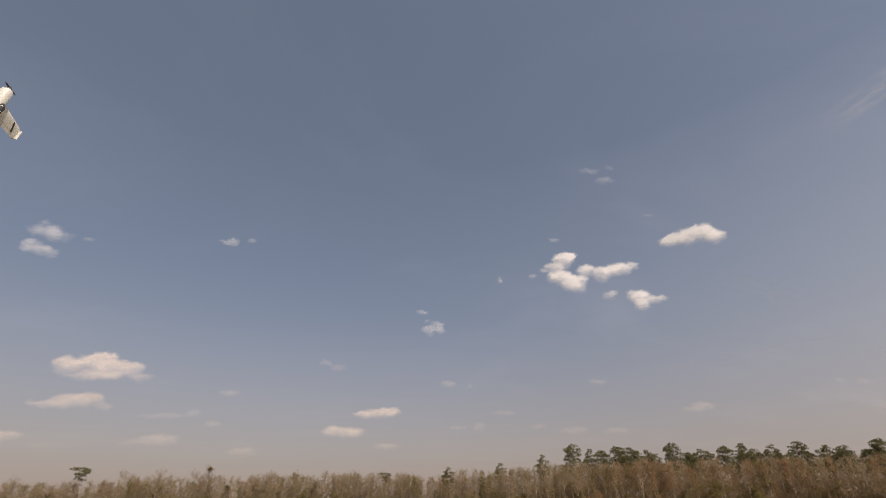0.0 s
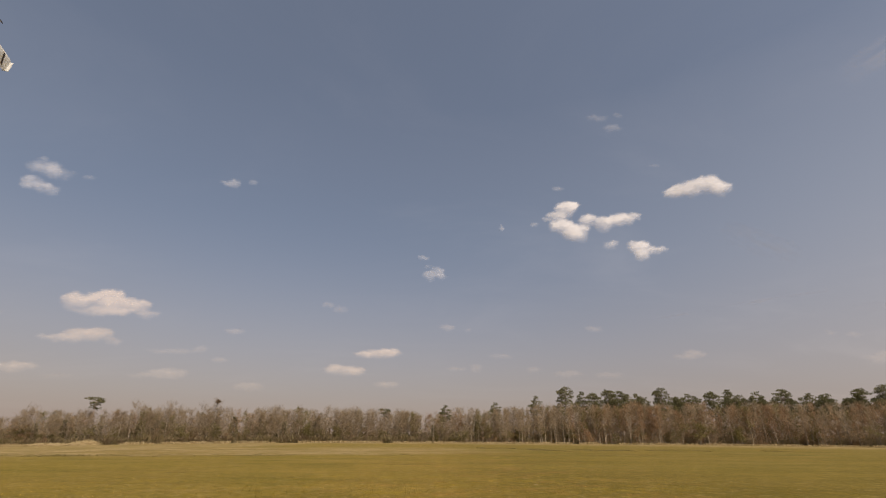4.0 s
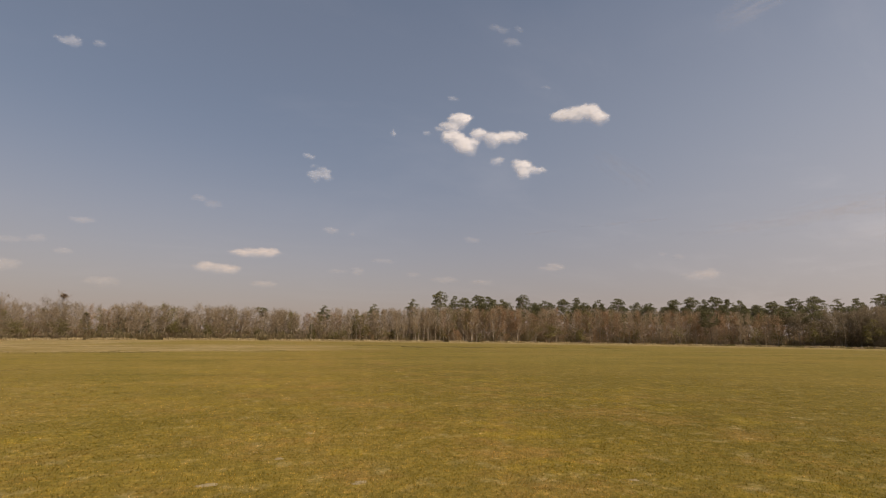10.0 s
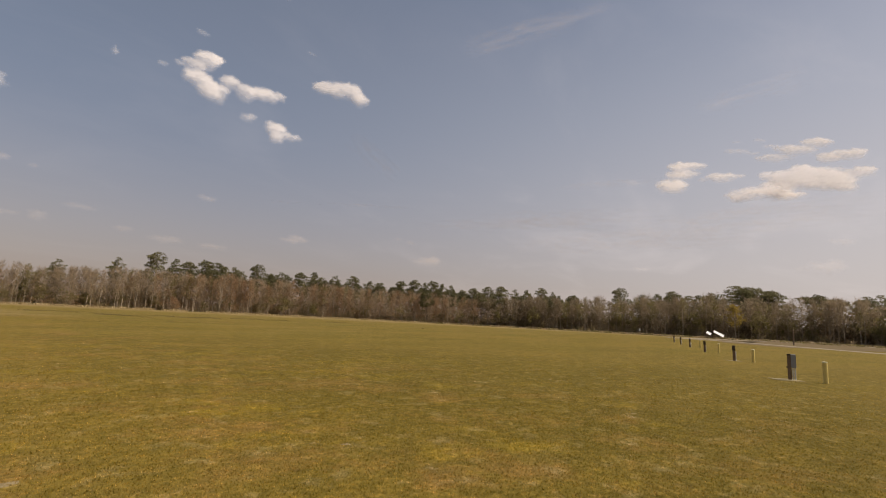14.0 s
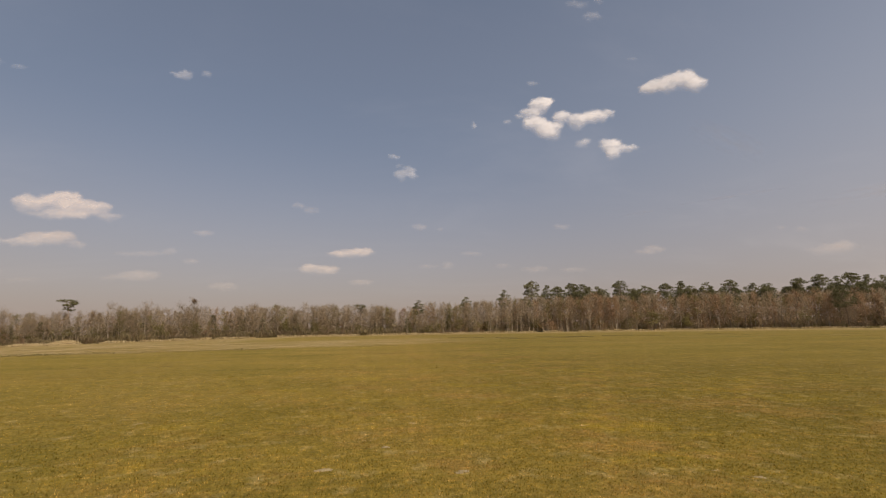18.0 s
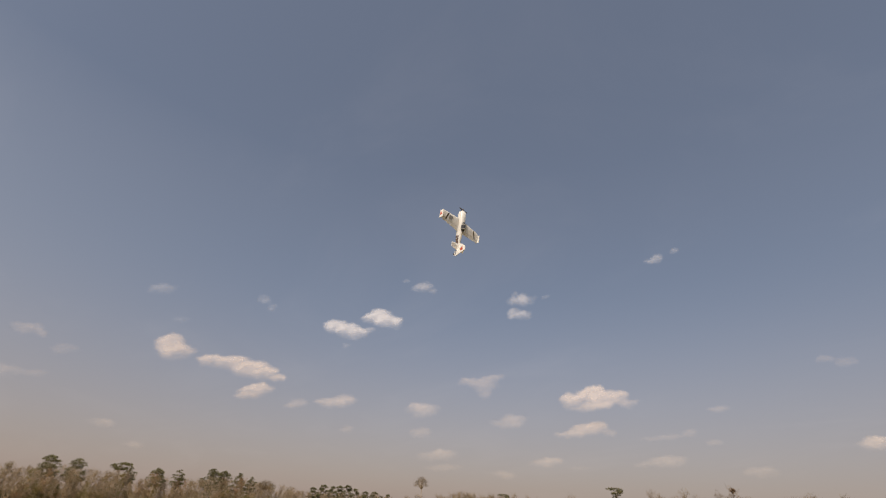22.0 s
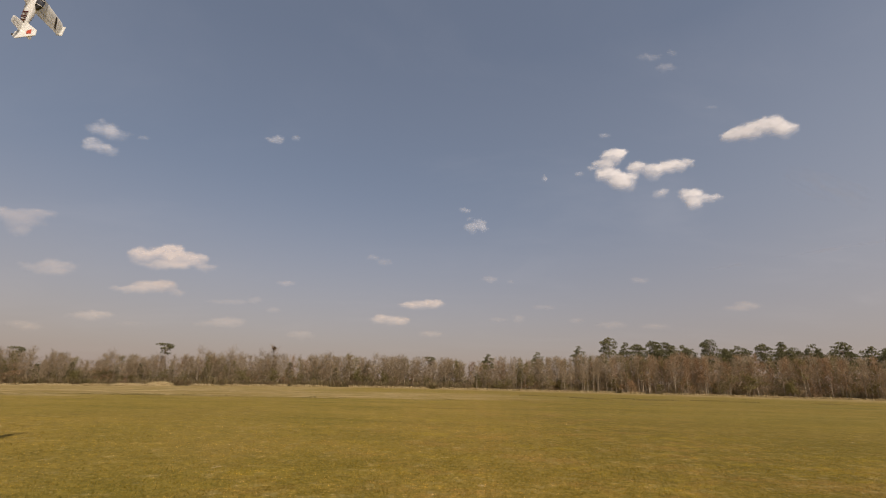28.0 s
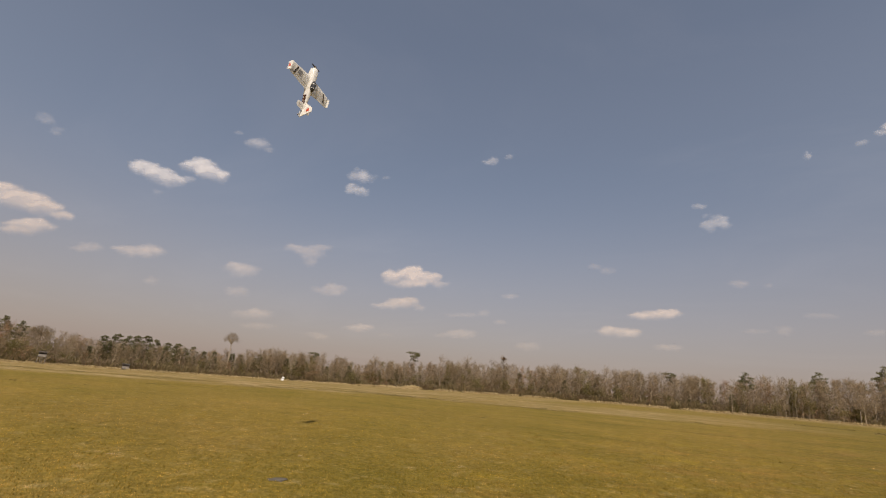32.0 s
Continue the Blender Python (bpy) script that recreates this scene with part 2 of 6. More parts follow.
    thin = nt.nodes.new("ShaderNodeMapping")
    thin.inputs["Scale"].default_value = (0.025, 0.2, 1.0)
    thin.inputs["Location"].default_value = (31.0, 7.0, 0)
    nt.links.new(p, thin.inputs[0])
    pale = ramp(nt, noise_node(nt, thin.outputs[0], 1.0, 6, 0.7), [(0.52, (0, 0, 0)), (0.68, (1, 1, 1))])
    turf = mixc(nt, math_node(nt, "MULTIPLY", math_node(nt, "MULTIPLY", pale, back.outputs[0]), 0.7), turf, (0.265, 0.205, 0.085))
    # tufts: light cut tips, and hollows with their shade painted dark, at two sizes
    tuft = ramp(nt, noise_node(nt, p, 7.5, 6, 0.75), [(0.36, (0.80, 0.81, 0.77)), (0.5, (0.98, 0.98, 0.97)), (0.64, (1.50, 1.43, 1.56))])
    turf = mixc(nt, 1.0, turf, tuft, "MULTIPLY")
    clump = ramp(nt, noise_node(nt, p, 1.5, 8, 0.76), [(0.36, (0.85, 0.86, 0.83)), (0.5, (1.01, 1.01, 1.01)), (0.64, (1.18, 1.15, 1.20))])
    return mixc(nt, 1.0, turf, clump, "MULTIPLY")


def grass_mat():
    """The whole field: mown turf, and dry straw-coloured grass beyond the mown edge."""
    m, nt, out = nodes_of("field_grass")
    p = place_vec(nt)
    turf = turf_colour(nt, p)
    fine = noise_node(nt, p, 22.0, 4, 0.7)
    sep = nt.nodes.new("ShaderNodeSeparateXYZ")
    nt.links.new(p, sep.inputs[0])
    x, y = sep.outputs[0], sep.outputs[1]
    # dry grass past the mown edge: to the west, and before the woods
    wob = math_node(nt, "MULTIPLY", math_node(nt, "SUBTRACT", noise_node(nt, p, 0.06, 4, 0.6), 0.5), 22.0)
    d1 = math_node(nt, "SUBTRACT", math_node(nt, "MULTIPLY", x, -1.0), math_node(nt, "MULTIPLY", math_node(nt, "MAXIMUM", math_node(nt, "SUBTRACT", 42.0, y), 0.0), 0.9))
    d1 = math_node(nt, "ADD", d1, wob)
    west = nt.nodes.new("ShaderNodeMapRange")
    nt.links.new(d1, west.inputs[0])
    west.inputs[1].default_value, west.inputs[2].default_value = 31.0, 37.0
    far = nt.nodes.new("ShaderNodeMapRange")
    r2 = nt.nodes.new("ShaderNodeVectorMath")
    r2.operation = "LENGTH"
    nt.links.new(p, r2.inputs[0])
    nt.links.new(math_node(nt, "ADD", r2.outputs["Value"], wob), far.inputs[0])
    far.inputs[1].default_value, far.inputs[2].default_value = 150.0, 185.0
    # and a strip of it just past the mower's last pass to the north-west
    past = math_node(nt, "SUBTRACT", math_node(nt, "ADD", y, math_node(nt, "MULTIPLY", wob, 0.25)), math_node(nt, "ADD", 54.0, math_node(nt, "MULTIPLY", math_node(nt, "MAXIMUM", math_node(nt, "ADD", x, 9.0), -20.0), 0.45)))
    strip = None
    for lo, hi, a, b, src in ((0.0, 5.0, 0.0, 1.0, past), (32.0, 60.0, 1.0, 0.15, past), (-8.0, 22.0, 1.0, 0.0, x)):
        edge = nt.nodes.new("ShaderNodeMapRange")
        edge.interpolation_type = "SMOOTHSTEP"
        nt.links.new(src, edge.inputs[0])
        for slot, v in ((1, lo), (2, hi), (3, a), (4, b)):
            edge.inputs[slot].default_value = v
        strip = edge.outputs[0] if strip is None else math_node(nt, "MULTIPLY", strip, edge.outputs[0])
    dry_f = math_node(nt, "MAXIMUM", math_node(nt, "MAXIMUM", west.outputs[0], far.outputs[0]), math_node(nt, "MULTIPLY", strip, 0.85))
    streak = nt.nodes.new("ShaderNodeMapping")
    streak.inputs["Scale"].default_value = (0.12, 0.16, 1.0)
    nt.links.new(p, streak.inputs[0])
    sn = noise_node(nt, streak.outputs[0], 1.0, 8, 0.72)
    dry = ramp(nt, sn, [(0.36, (0.205, 0.150, 0.062)), (0.52, (0.315, 0.230, 0.112)), (0.66, (0.430, 0.322, 0.174))])
    bands = ramp(nt, sn, [(0.38, (0.45, 0.45, 0.45)), (0.56, (1, 1, 1))])
    worn = ramp(nt, noise_node(nt, p, 0.55, 8, 0.78), [(0.42, (0.3, 0.3, 0.3)), (0.56, (1, 1, 1))])
    col = mixc(nt, math_node(nt, "MULTIPLY", math_node(nt, "MULTIPLY", dry_f, worn), bands), turf, dry)
    col = mixc(nt, 0.75, col, ramp(nt, fine, [(0.32, (0.58, 0.58, 0.55)), (0.5, (0.82, 0.82, 0.81)), (0.68, (1.25, 1.21, 1.22))]), "MULTIPLY")
    h = math_node(nt, "ADD", fine, math_node(nt, "MULTIPLY", noise_node(nt, p, 9.0, 4, 0.6), 2.0))
    surface(nt, out, col, 0.95, h, 0.018, spec=0.08)
    return m


def cloud_mat(name, face, through):
    m, nt, out = nodes_of(name)
    at = nt.nodes.new("ShaderNodeAttribute")
    at.attribute_name = "thick"
    n = noise_node(nt, place_vec(nt), 0.03, 5, 0.6)
    a = math_node(nt, "MULTIPLY", at.outputs["Fac"], math_node(nt, "ADD", math_node(nt, "MULTIPLY", n, 0.24), 0.88), True)
    d = nt.nodes.new("ShaderNodeBsdfDiffuse")
    d.inputs["Color"].default_value = (*face, 1)
    tr = nt.nodes.new("ShaderNodeBsdfTranslucent")
    tr.inputs["Color"].default_value = (*through, 1)
    m1 = nt.nodes.new("ShaderNodeMixShader")
    m1.inputs[0].default_value = 0.36
    nt.links.new(d.outputs[0], m1.inputs[1])
    nt.links.new(tr.outputs[0], m1.inputs[2])
    clear = nt.nodes.new("ShaderNodeBsdfTransparent")
    m2 = nt.nodes.new("ShaderNodeMixShader")
    nt.links.new(a, m2.inputs[0])
    nt.links.new(clear.outputs[0], m2.inputs[1])
    nt.links.new(m1.outputs[0], m2.inputs[2])
    nt.links.new(m2.outputs[0], out.inputs["Surface"])
    return m


def blade_mat():
    """Blades take the patch colour of the turf they stand in, each a little off it."""
    m, nt, out = nodes_of("grass_blades")
    geo = nt.nodes.new("ShaderNodeNewGeometry")
    col = turf_colour(nt, geo.outputs["Position"])
    tone = ramp(nt, geo.outputs["Random Per Island"], [(0.0, (0.85, 0.88, 0.75)), (0.28, (1.15, 1.22, 1.0)), (0.5, (1.45, 1.30, 1.05)), (0.72, (1.55, 1.5, 1.35)), (0.9, (2.0, 1.85, 1.95)), (1.0, (2.8, 2.5, 3.1))])
    col = mixc(nt, 1.0, col, tone, "MULTIPLY")
    b = surface(nt, out, col, 0.8, spec=0.12)
    tr = nt.nodes.new("ShaderNodeBsdfTranslucent")
    nt.links.new(col, tr.inputs["Color"])
    mx = nt.nodes.new("ShaderNodeMixShader")
    mx.inputs[0].default_value = 0.5
    nt.links.new(b.outputs[0], mx.inputs[1])
    nt.links.new(tr.outputs[0], mx.inputs[2])
    nt.links.new(mx.outputs[0], out.inputs["Surface"])
    return m


M_GRASS = grass_mat()
M_CLOUD = cloud_mat("cloud_vapour", (0.88, 0.85, 0.835), (0.91, 0.905, 0.93))
# warmer cloud colour that paints in the haze in front of low clouds
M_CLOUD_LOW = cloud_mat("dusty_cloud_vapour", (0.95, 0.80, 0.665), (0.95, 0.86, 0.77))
M_CIRRUS = cloud_mat("ice_cloud", (0.95, 0.93, 0.95), (0.95, 0.93, 0.95))
M_BARK = varied_mat("grey_bark", [(0.15, (0.180, 0.142, 0.100)), (0.5, (0.270, 0.218, 0.156)), (0.85, (0.380, 0.312, 0.230))], grain=1.2)
M_PINEBARK = varied_mat("pine_bark", [(0.2, (0.165, 0.122, 0.086)), (0.8, (0.330, 0.240, 0.172))], grain=1.5)
M_TWIG = varied_mat("bare_twigs", [(0.2, (0.298, 0.228, 0.142)), (0.5, (0.368, 0.285, 0.182)), (0.8, (0.435, 0.342, 0.224))], through_light=0.64)
M_REDTWIG = varied_mat("budding_twigs", [(0.2, (0.282, 0.172, 0.095)), (0.5, (0.335, 0.212, 0.120)), (0.8, (0.372, 0.256, 0.145))], through_light=0.45)
M_OLIVE = varied_mat("early_leaves", [(0.2, (0.175, 0.148, 0.060)), (0.5, (0.215, 0.182, 0.074)), (0.8, (0.260, 0.218, 0.090))], through_light=0.55)
M_DUN = varied_mat("dun_twigs", [(0.2, (0.208, 0.160, 0.100)), (0.5, (0.252, 0.196, 0.124)), (0.8, (0.298, 0.232, 0.150))], through_light=0.66)
M_NEEDLE = varied_mat("pine_needles", [(0.2, (0.136, 0.128, 0.064)), (0.5, (0.168, 0.156, 0.078)), (0.8, (0.202, 0.184, 0.094))], through_light=0.42)
M_YELLOW_LEAF = varied_mat("yellow_leaves", [(0.2, (0.28, 0.205, 0.055)), (0.8, (0.44, 0.33, 0.09))], through_light=0.5)
M_BRUSH = varied_mat("brush", [(0.2, (0.255, 0.208, 0.112)), (0.5, (0.400, 0.322, 0.180)), (0.8, (0.560, 0.445, 0.268))], through_light=0.62)
M_STRAW = varied_mat("dry_straw", [(0.2, (0.270, 0.198, 0.094)), (0.5, (0.395, 0.302, 0.156)), (0.8, (0.520, 0.416, 0.239))], through_light=0.25)
M_WEED = varied_mat("rank_weeds", [(0.2, (0.130, 0.106, 0.038)), (0.5, (0.178, 0.142, 0.052)), (0.8, (0.23, 0.182, 0.074))], through_light=0.4)
M_BLADE = blade_mat()
M_SAND = plain_mat("sandy_track", (0.205, 0.168, 0.118), (0.300, 0.252, 0.185), 0.25, 0.95, bump_d=0.02)
M_EARTH = plain_mat("brown_earth", (0.108, 0.080, 0.041), (0.185, 0.138, 0.076), 0.12, 0.95, bump_d=0.03, spec=0.05)
M_BARE = plain_mat("bare_soil", (0.17, 0.128, 0.060), (0.33, 0.262, 0.150), 22.0, 0.95, bump_d=0.01, spec=0.05)
M_CONCRETE = plain_mat("concrete", (0.20, 0.165, 0.09), (0.36, 0.30, 0.185), 5.0, 0.95, spec=0.05)
M_YELLOW = plain_mat("faded_yellow_paint", (0.56, 0.43, 0.13), (0.68, 0.54, 0.19), 4.0, 0.55)
# paler yellow for the tops of the bollards
M_PALE_YELLOW = plain_mat("bleached_yellow_paint", (0.78, 0.72, 0.46), (0.86, 0.80, 0.56), 4.0, 0.55)
M_DULL = plain_mat("dull_slate", (0.075, 0.068, 0.055), (0.15, 0.132, 0.105), 14.0, 0.9, spec=0.05)
M_DARKWOOD = plain_mat("weathered_dark_timber", (0.120, 0.078, 0.048), (0.225, 0.155, 0.100), 5.0, 0.85)
M_GREYBOX = plain_mat("grey_enamel", (0.20, 0.20, 0.20), (0.28, 0.28, 0.275), 5.0, 0.45)
M_PIPE = plain_mat("grey_conduit", (0.42, 0.42, 0.41), (0.55, 0.55, 0.53), 6.0, 0.5)
M_BLACK = plain_mat("black_plastic", (0.040, 0.030, 0.022), (0.072, 0.055, 0.042), 12.0, 0.8)
def film_mat():
    """White covering film over ribs: some sun glows through it."""
    m, nt, out = nodes_of("white_covering_film")
    v = object_vec(nt)
    a = noise_node(nt, v, 3.0, 5)
    col = ramp(nt, a, [(0.3, (0.84, 0.83, 0.79)), (0.7, (0.91, 0.90, 0.86))])
    b = surface(nt, out, col, 0.35, a, 0.0005, spec=0.5)
    tr = nt.nodes.new("ShaderNodeBsdfTranslucent")
    nt.links.new(col, tr.inputs["Color"])
    mx = nt.nodes.new("ShaderNodeMixShader")
    mx.inputs[0].default_value = 0.3
    nt.links.new(b.outputs[0], mx.inputs[1])
    nt.links.new(tr.outputs[0], mx.inputs[2])
    nt.links.new(mx.outputs[0], out.inputs["Surface"])
    return m


M_WHITE = film_mat()
M_RED = plain_mat("red_film", (0.42, 0.06, 0.03), (0.52, 0.09, 0.05), 3.0, 0.35, bump_d=0.0005)
M_MAROON = plain_mat("dark_red_film", (0.075, 0.018, 0.014), (0.115, 0.03, 0.022), 3.0, 0.35, bump_d=0.0005)
M_ORANGE = plain_mat("orange_film", (0.60, 0.20, 0.04), (0.70, 0.26, 0.06), 3.0, 0.35, bump_d=0.0005)
M_SMOKE = plain_mat("smoked_canopy", (0.02, 0.022, 0.025), (0.05, 0.05, 0.055), 3.0, 0.12, bump_d=0.0002, spec=0.6)
M_STANDWOOD = plain_mat("stained_plywood", (0.15, 0.135, 0.12), (0.26, 0.235, 0.205), 1.5, 0.85)
M_METAL = plain_mat("weathered_roof_sheet", (0.06, 0.056, 0.052), (0.11, 0.10, 0.094), 2.0, 0.85, spec=0.1)
M_PANEL = plain_mat("white_sheet", (0.56, 0.56, 0.55), (0.80, 0.80, 0.78), 1.0, 0.4)


# ---- mesh helpers ----
class Heap:
    """Collects vertices and faces in lists, each face with a material slot."""

    def __init__(self):
        self.v, self.f, self.m = [], [], []

    def add(self, verts, faces, slot=0):
        k = len(self.v)
        self.v.extend(tuple(p) for p in verts)
        for q in faces:
            self.f.append(tuple(i + k for i in q))
            self.m.append(slot)

    def tube(self, pts, radii, sides=5, slot=0, cap=True):
        rings = []
        for i, (p, r) in enumerate(zip(pts, radii)):
            a = Vector(pts[min(i + 1, len(pts) - 1)]) - Vector(pts[max(i - 1, 0)])
            q = a.to_track_quat("Z", "Y")
            rings.append([Vector(p) + q @ Vector((r * math.cos(6.2832 * s / sides), r * math.sin(6.2832 * s / sides), 0)) for s in range(sides)])
        verts = [v for ring in rings for v in ring]
        faces = []
        for i in range(len(rings) - 1):
            for s in range(sides):
                a, b = i * sides + s, i * sides + (s + 1) % sides
                faces.append((a, b, b + sides, a + sides))
        if cap:
            faces.append(tuple(range(sides))[::-1])
            faces.append(tuple(range(len(verts) - sides, len(verts))))
        self.add(verts, faces, slot)

    def blade(self, p, way, side, length, width, slot=0):
        p, way, side = Vector(p), Vector(way).normalized(), Vector(side).normalized()
        tip = p + way * length
        self.add([p - side * width / 2, p + side * width / 2, tip + side * width * 0.25, tip - side * width * 0.25], [(0, 1, 2, 3)], slot)

    def box(self, lo, hi, slot=0):
        x0, y0, z0 = lo
        x1, y1, z1 = hi
        self.add([(x0, y0, z0), (x1, y0, z0), (x1, y1, z0), (x0, y1, z0), (x0, y0, z1), (x1, y0, z1), (x1, y1, z1), (x0, y1, z1)],
                 [(0, 3, 2, 1), (4, 5, 6, 7), (0, 1, 5, 4), (1, 2, 6, 5), (2, 3, 7, 6), (3, 0, 4, 7)], slot)

    def mesh(self, name, *mats, smooth=False):
        me = bpy.data.meshes.new(name)
        me.from_pydata(self.v, [], self.f)
        for m in mats:
            me.materials.append(m)
        if len(mats) > 1:
            me.polygons.foreach_set("material_index", self.m)
        if smooth:
            me.polygons.foreach_set("use_smooth", [True] * len(me.polygons))
        me.update()
        return me

    def arrays(self):
        """Vertices and quads or triangles as arrays, faces padded to four corners."""
        f = np.array([q if len(q) == 4 else (*q, q[-1]) for q in self.f if len(q) <= 4])
        return np.array(self.v), f


def part(name, mesh, parent, label="", m=None):
    ob = new(name, mesh)
    ob.parent = parent
    if m is not None:
        ob.matrix_basis = m
    if label:
        tagged(ob, label)
    return ob


def bm_mesh(name, bm, material, smooth=False):
    me = bpy.data.meshes.new(name)
    bm.normal_update()
    bm.to_mesh(me)
    bm.free()
    me.materials.append(material)
    if smooth:
        me.polygons.foreach_set("use_smooth", [True] * len(me.polygons))
    return me


def bevel_box(name, size, material, centre=(0, 0, 0), bevel=0.01, segments=2):
    bm = bmesh.new()
    bmesh.ops.create_cube(bm, size=1.0)
    bmesh.ops.scale(bm, vec=size, verts=bm.verts)
    bmesh.ops.bevel(bm, geom=bm.edges[:], offset=bevel, segments=segments, affect="EDGES")
    bmesh.ops.translate(bm, vec=centre, verts=bm.verts)
    return bm_mesh(name, bm, material)


def polar(az, d):
    """A place on the plan: degrees left of +y and metres from where the camera stands."""
    return -d * math.sin(radians(az)), d * math.cos(radians(az))


def land(x, y):
    """Height of the ground: level by the posts, falling gently to the west."""
    t = min(max((-x - 30) / 120, 0), 1)
    return -1.25 * t * t * (3 - 2 * t)


def table(rows, a):
    """Straight-line look-up in rows of (angle, value), angles falling."""
    if a >= rows[0][0]:
        return rows[0][1]
    for (a0, v0), (a1, v1) in zip(rows, rows[1:]):
        if a >= a1:
            return v0 + (v1 - v0) * (a0 - a) / (a0 - a1)
    return rows[-1][1]


# ---- ground ----
def build_ground():
    radii = [0, 3, 6, 10, 15, 22, 30, 40, 52, 66, 82, 100, 120, 140, 165, 195, 230, 280, 350, 500, 800, 1500, 2800, 4900]
    n = 144
    verts, faces = [(0, 0, 0)], []
    for r in radii[1:]:
        for s in range(n):
            a = 2 * math.pi * s / n
            x, y = r * math.cos(a), r * math.sin(a)
            bump = 0.05 * noise.noise((x * 0.07, y * 0.07, 0)) if 60 < r < 300 else 0.0
            verts.append((x, y, land(x, y) + bump))
    for s in range(n):
        faces.append((0, 1 + s, 1 + (s + 1) % n))
    for i in range(len(radii) - 2):
        for s in range(n):
            a, b = 1 + i * n + s, 1 + i * n + (s + 1) % n
            faces.append((a, a + n, b + n, b))
    me = bpy.data.meshes.new("ground")
    me.from_pydata(verts, [], faces)
    me.materials.append(M_GRASS)
    me.polygons.foreach_set("use_smooth", [True] * len(me.polygons))
    ob = new("ground", me)
    tagged(ob, "mown olive grass field with rusty weeds and dry straw edges", "grass field", kind="structure")


build_ground()

# the woods: distance of their edge, and how high the bare crowns and the ground stand, by angle
EDGE = [(180, 150), (110, 140), (80, 148), (71, 150), (60, 150), (50, 155), (40, 165), (30, 182), (15, 198), (0, 205), (-20, 225), (-35, 235),
        (-50, 225), (-68, 208), (-90, 200), (-120, 180), (-180, 150)]
CANOPY = [(180, 2.6), (86, 2.0), (79, 2.0), (72, 2.1), (66, 1.6), (59, 1.55), (57, 1.5), (54, 1.75), (48, 2.0), (41, 1.9), (35, 1.95), (25, 2.55), (15, 2.8), (9, 2.95),
          (3, 2.65), (0, 2.5), (-3, 3.1), (-9, 3.6), (-17, 3.9), (-30, 3.85), (-40, 3.5), (-50, 3.1), (-62, 3.1), (-65, 3.3), (-76, 3.8), (-84, 3.75), (-92, 3.6), (-180, 3.0)]


def crown_top(az, d):
    low = 1.0 if az > -4 else 0.90 if az > -55 else 1.0            # pines, not bare crowns, make most of the skyline to the east
    uneven = 1 + 0.11 * noise.noise((az * 0.33, 5.0, 0)) + 0.10 * noise.noise((az * 1.1, 8.0, 0))
    return EYE + d * math.tan(radians(table(CANOPY, az) * low * uneven))


# ---- trees ----
def bare_tree(seed, twigs=620, leaf=False, stout=1.0, slim=1.0):
    """A leafless hardwood 10 m high: a straight trunk, steep limbs, and a feathery crown of fine twigs."""
    rnd = random.Random(seed)
    wood, crown = Heap(), Heap()
    lean = Vector((rnd.uniform(-0.5, 0.5), rnd.uniform(-0.5, 0.5), 0))
    pts = [Vector((0, 0, -0.2)) + lean * (k / 6) ** 1.5 + Vector((rnd.uniform(-0.09, 0.09), rnd.uniform(-0.09, 0.09), k * 1.62)) for k in range(7)]
    wood.tube(pts, [0.115, 0.10, 0.088, 0.072, 0.052, 0.032, 0.012], 5)
    limbs = []
    for k in range(15):
        t = 0.30 + 0.66 * (k + rnd.random()) / 15
        i = min(int(t * 6), 5)
        p = pts[i].lerp(pts[i + 1], t * 6 - i)
        a = 2.4 * k + rnd.uniform(-0.6, 0.6)
        reach = rnd.uniform(0.55, 1.5) * (1.25 - 0.85 * t) * 1.5 * slim
        q = p + Vector((math.cos(a) * reach, math.sin(a) * reach, rnd.uniform(0.9, 2.0) * (1.1 - 0.6 * t)))
        mid = p.lerp(q, 0.5) + Vector((math.cos(a) * 0.1, math.sin(a) * 0.1, -0.12))
        wood.tube([p, mid, q], [0.034 * (1.2 - 0.7 * t), 0.022, 0.008], 3, cap=False)
        limbs.append((p, q))
    limbs += [(pts[4], pts[6]), (pts[5], pts[6])]
    for k in range(twigs):
        p0, q0 = limbs[k % len(limbs)]
        u = rnd.uniform(0.25, 1.08)
        p = p0.lerp(q0, u) + Vector((rnd.gauss(0, 0.26), rnd.gauss(0, 0.26), rnd.gauss(0.05, 0.26)))
        way = (q0 - p0).normalized() * 0.7 + Vector((rnd.gauss(0, 0.6), rnd.gauss(0, 0.6), rnd.gauss(0.45, 0.4)))
        side = way.cross(Vector((rnd.gauss(0, 1), rnd.gauss(0, 1), rnd.gauss(0, 1))))
        if leaf and rnd.random() < 0.6:
            crown.blade(p, way, side, rnd.uniform(0.22, 0.45), rnd.uniform(0.12, 0.22))
        else:
            crown.blade(p, way, side, rnd.uniform(0.4, 1.0), rnd.uniform(0.022, 0.052) * stout)
    return wood, crown


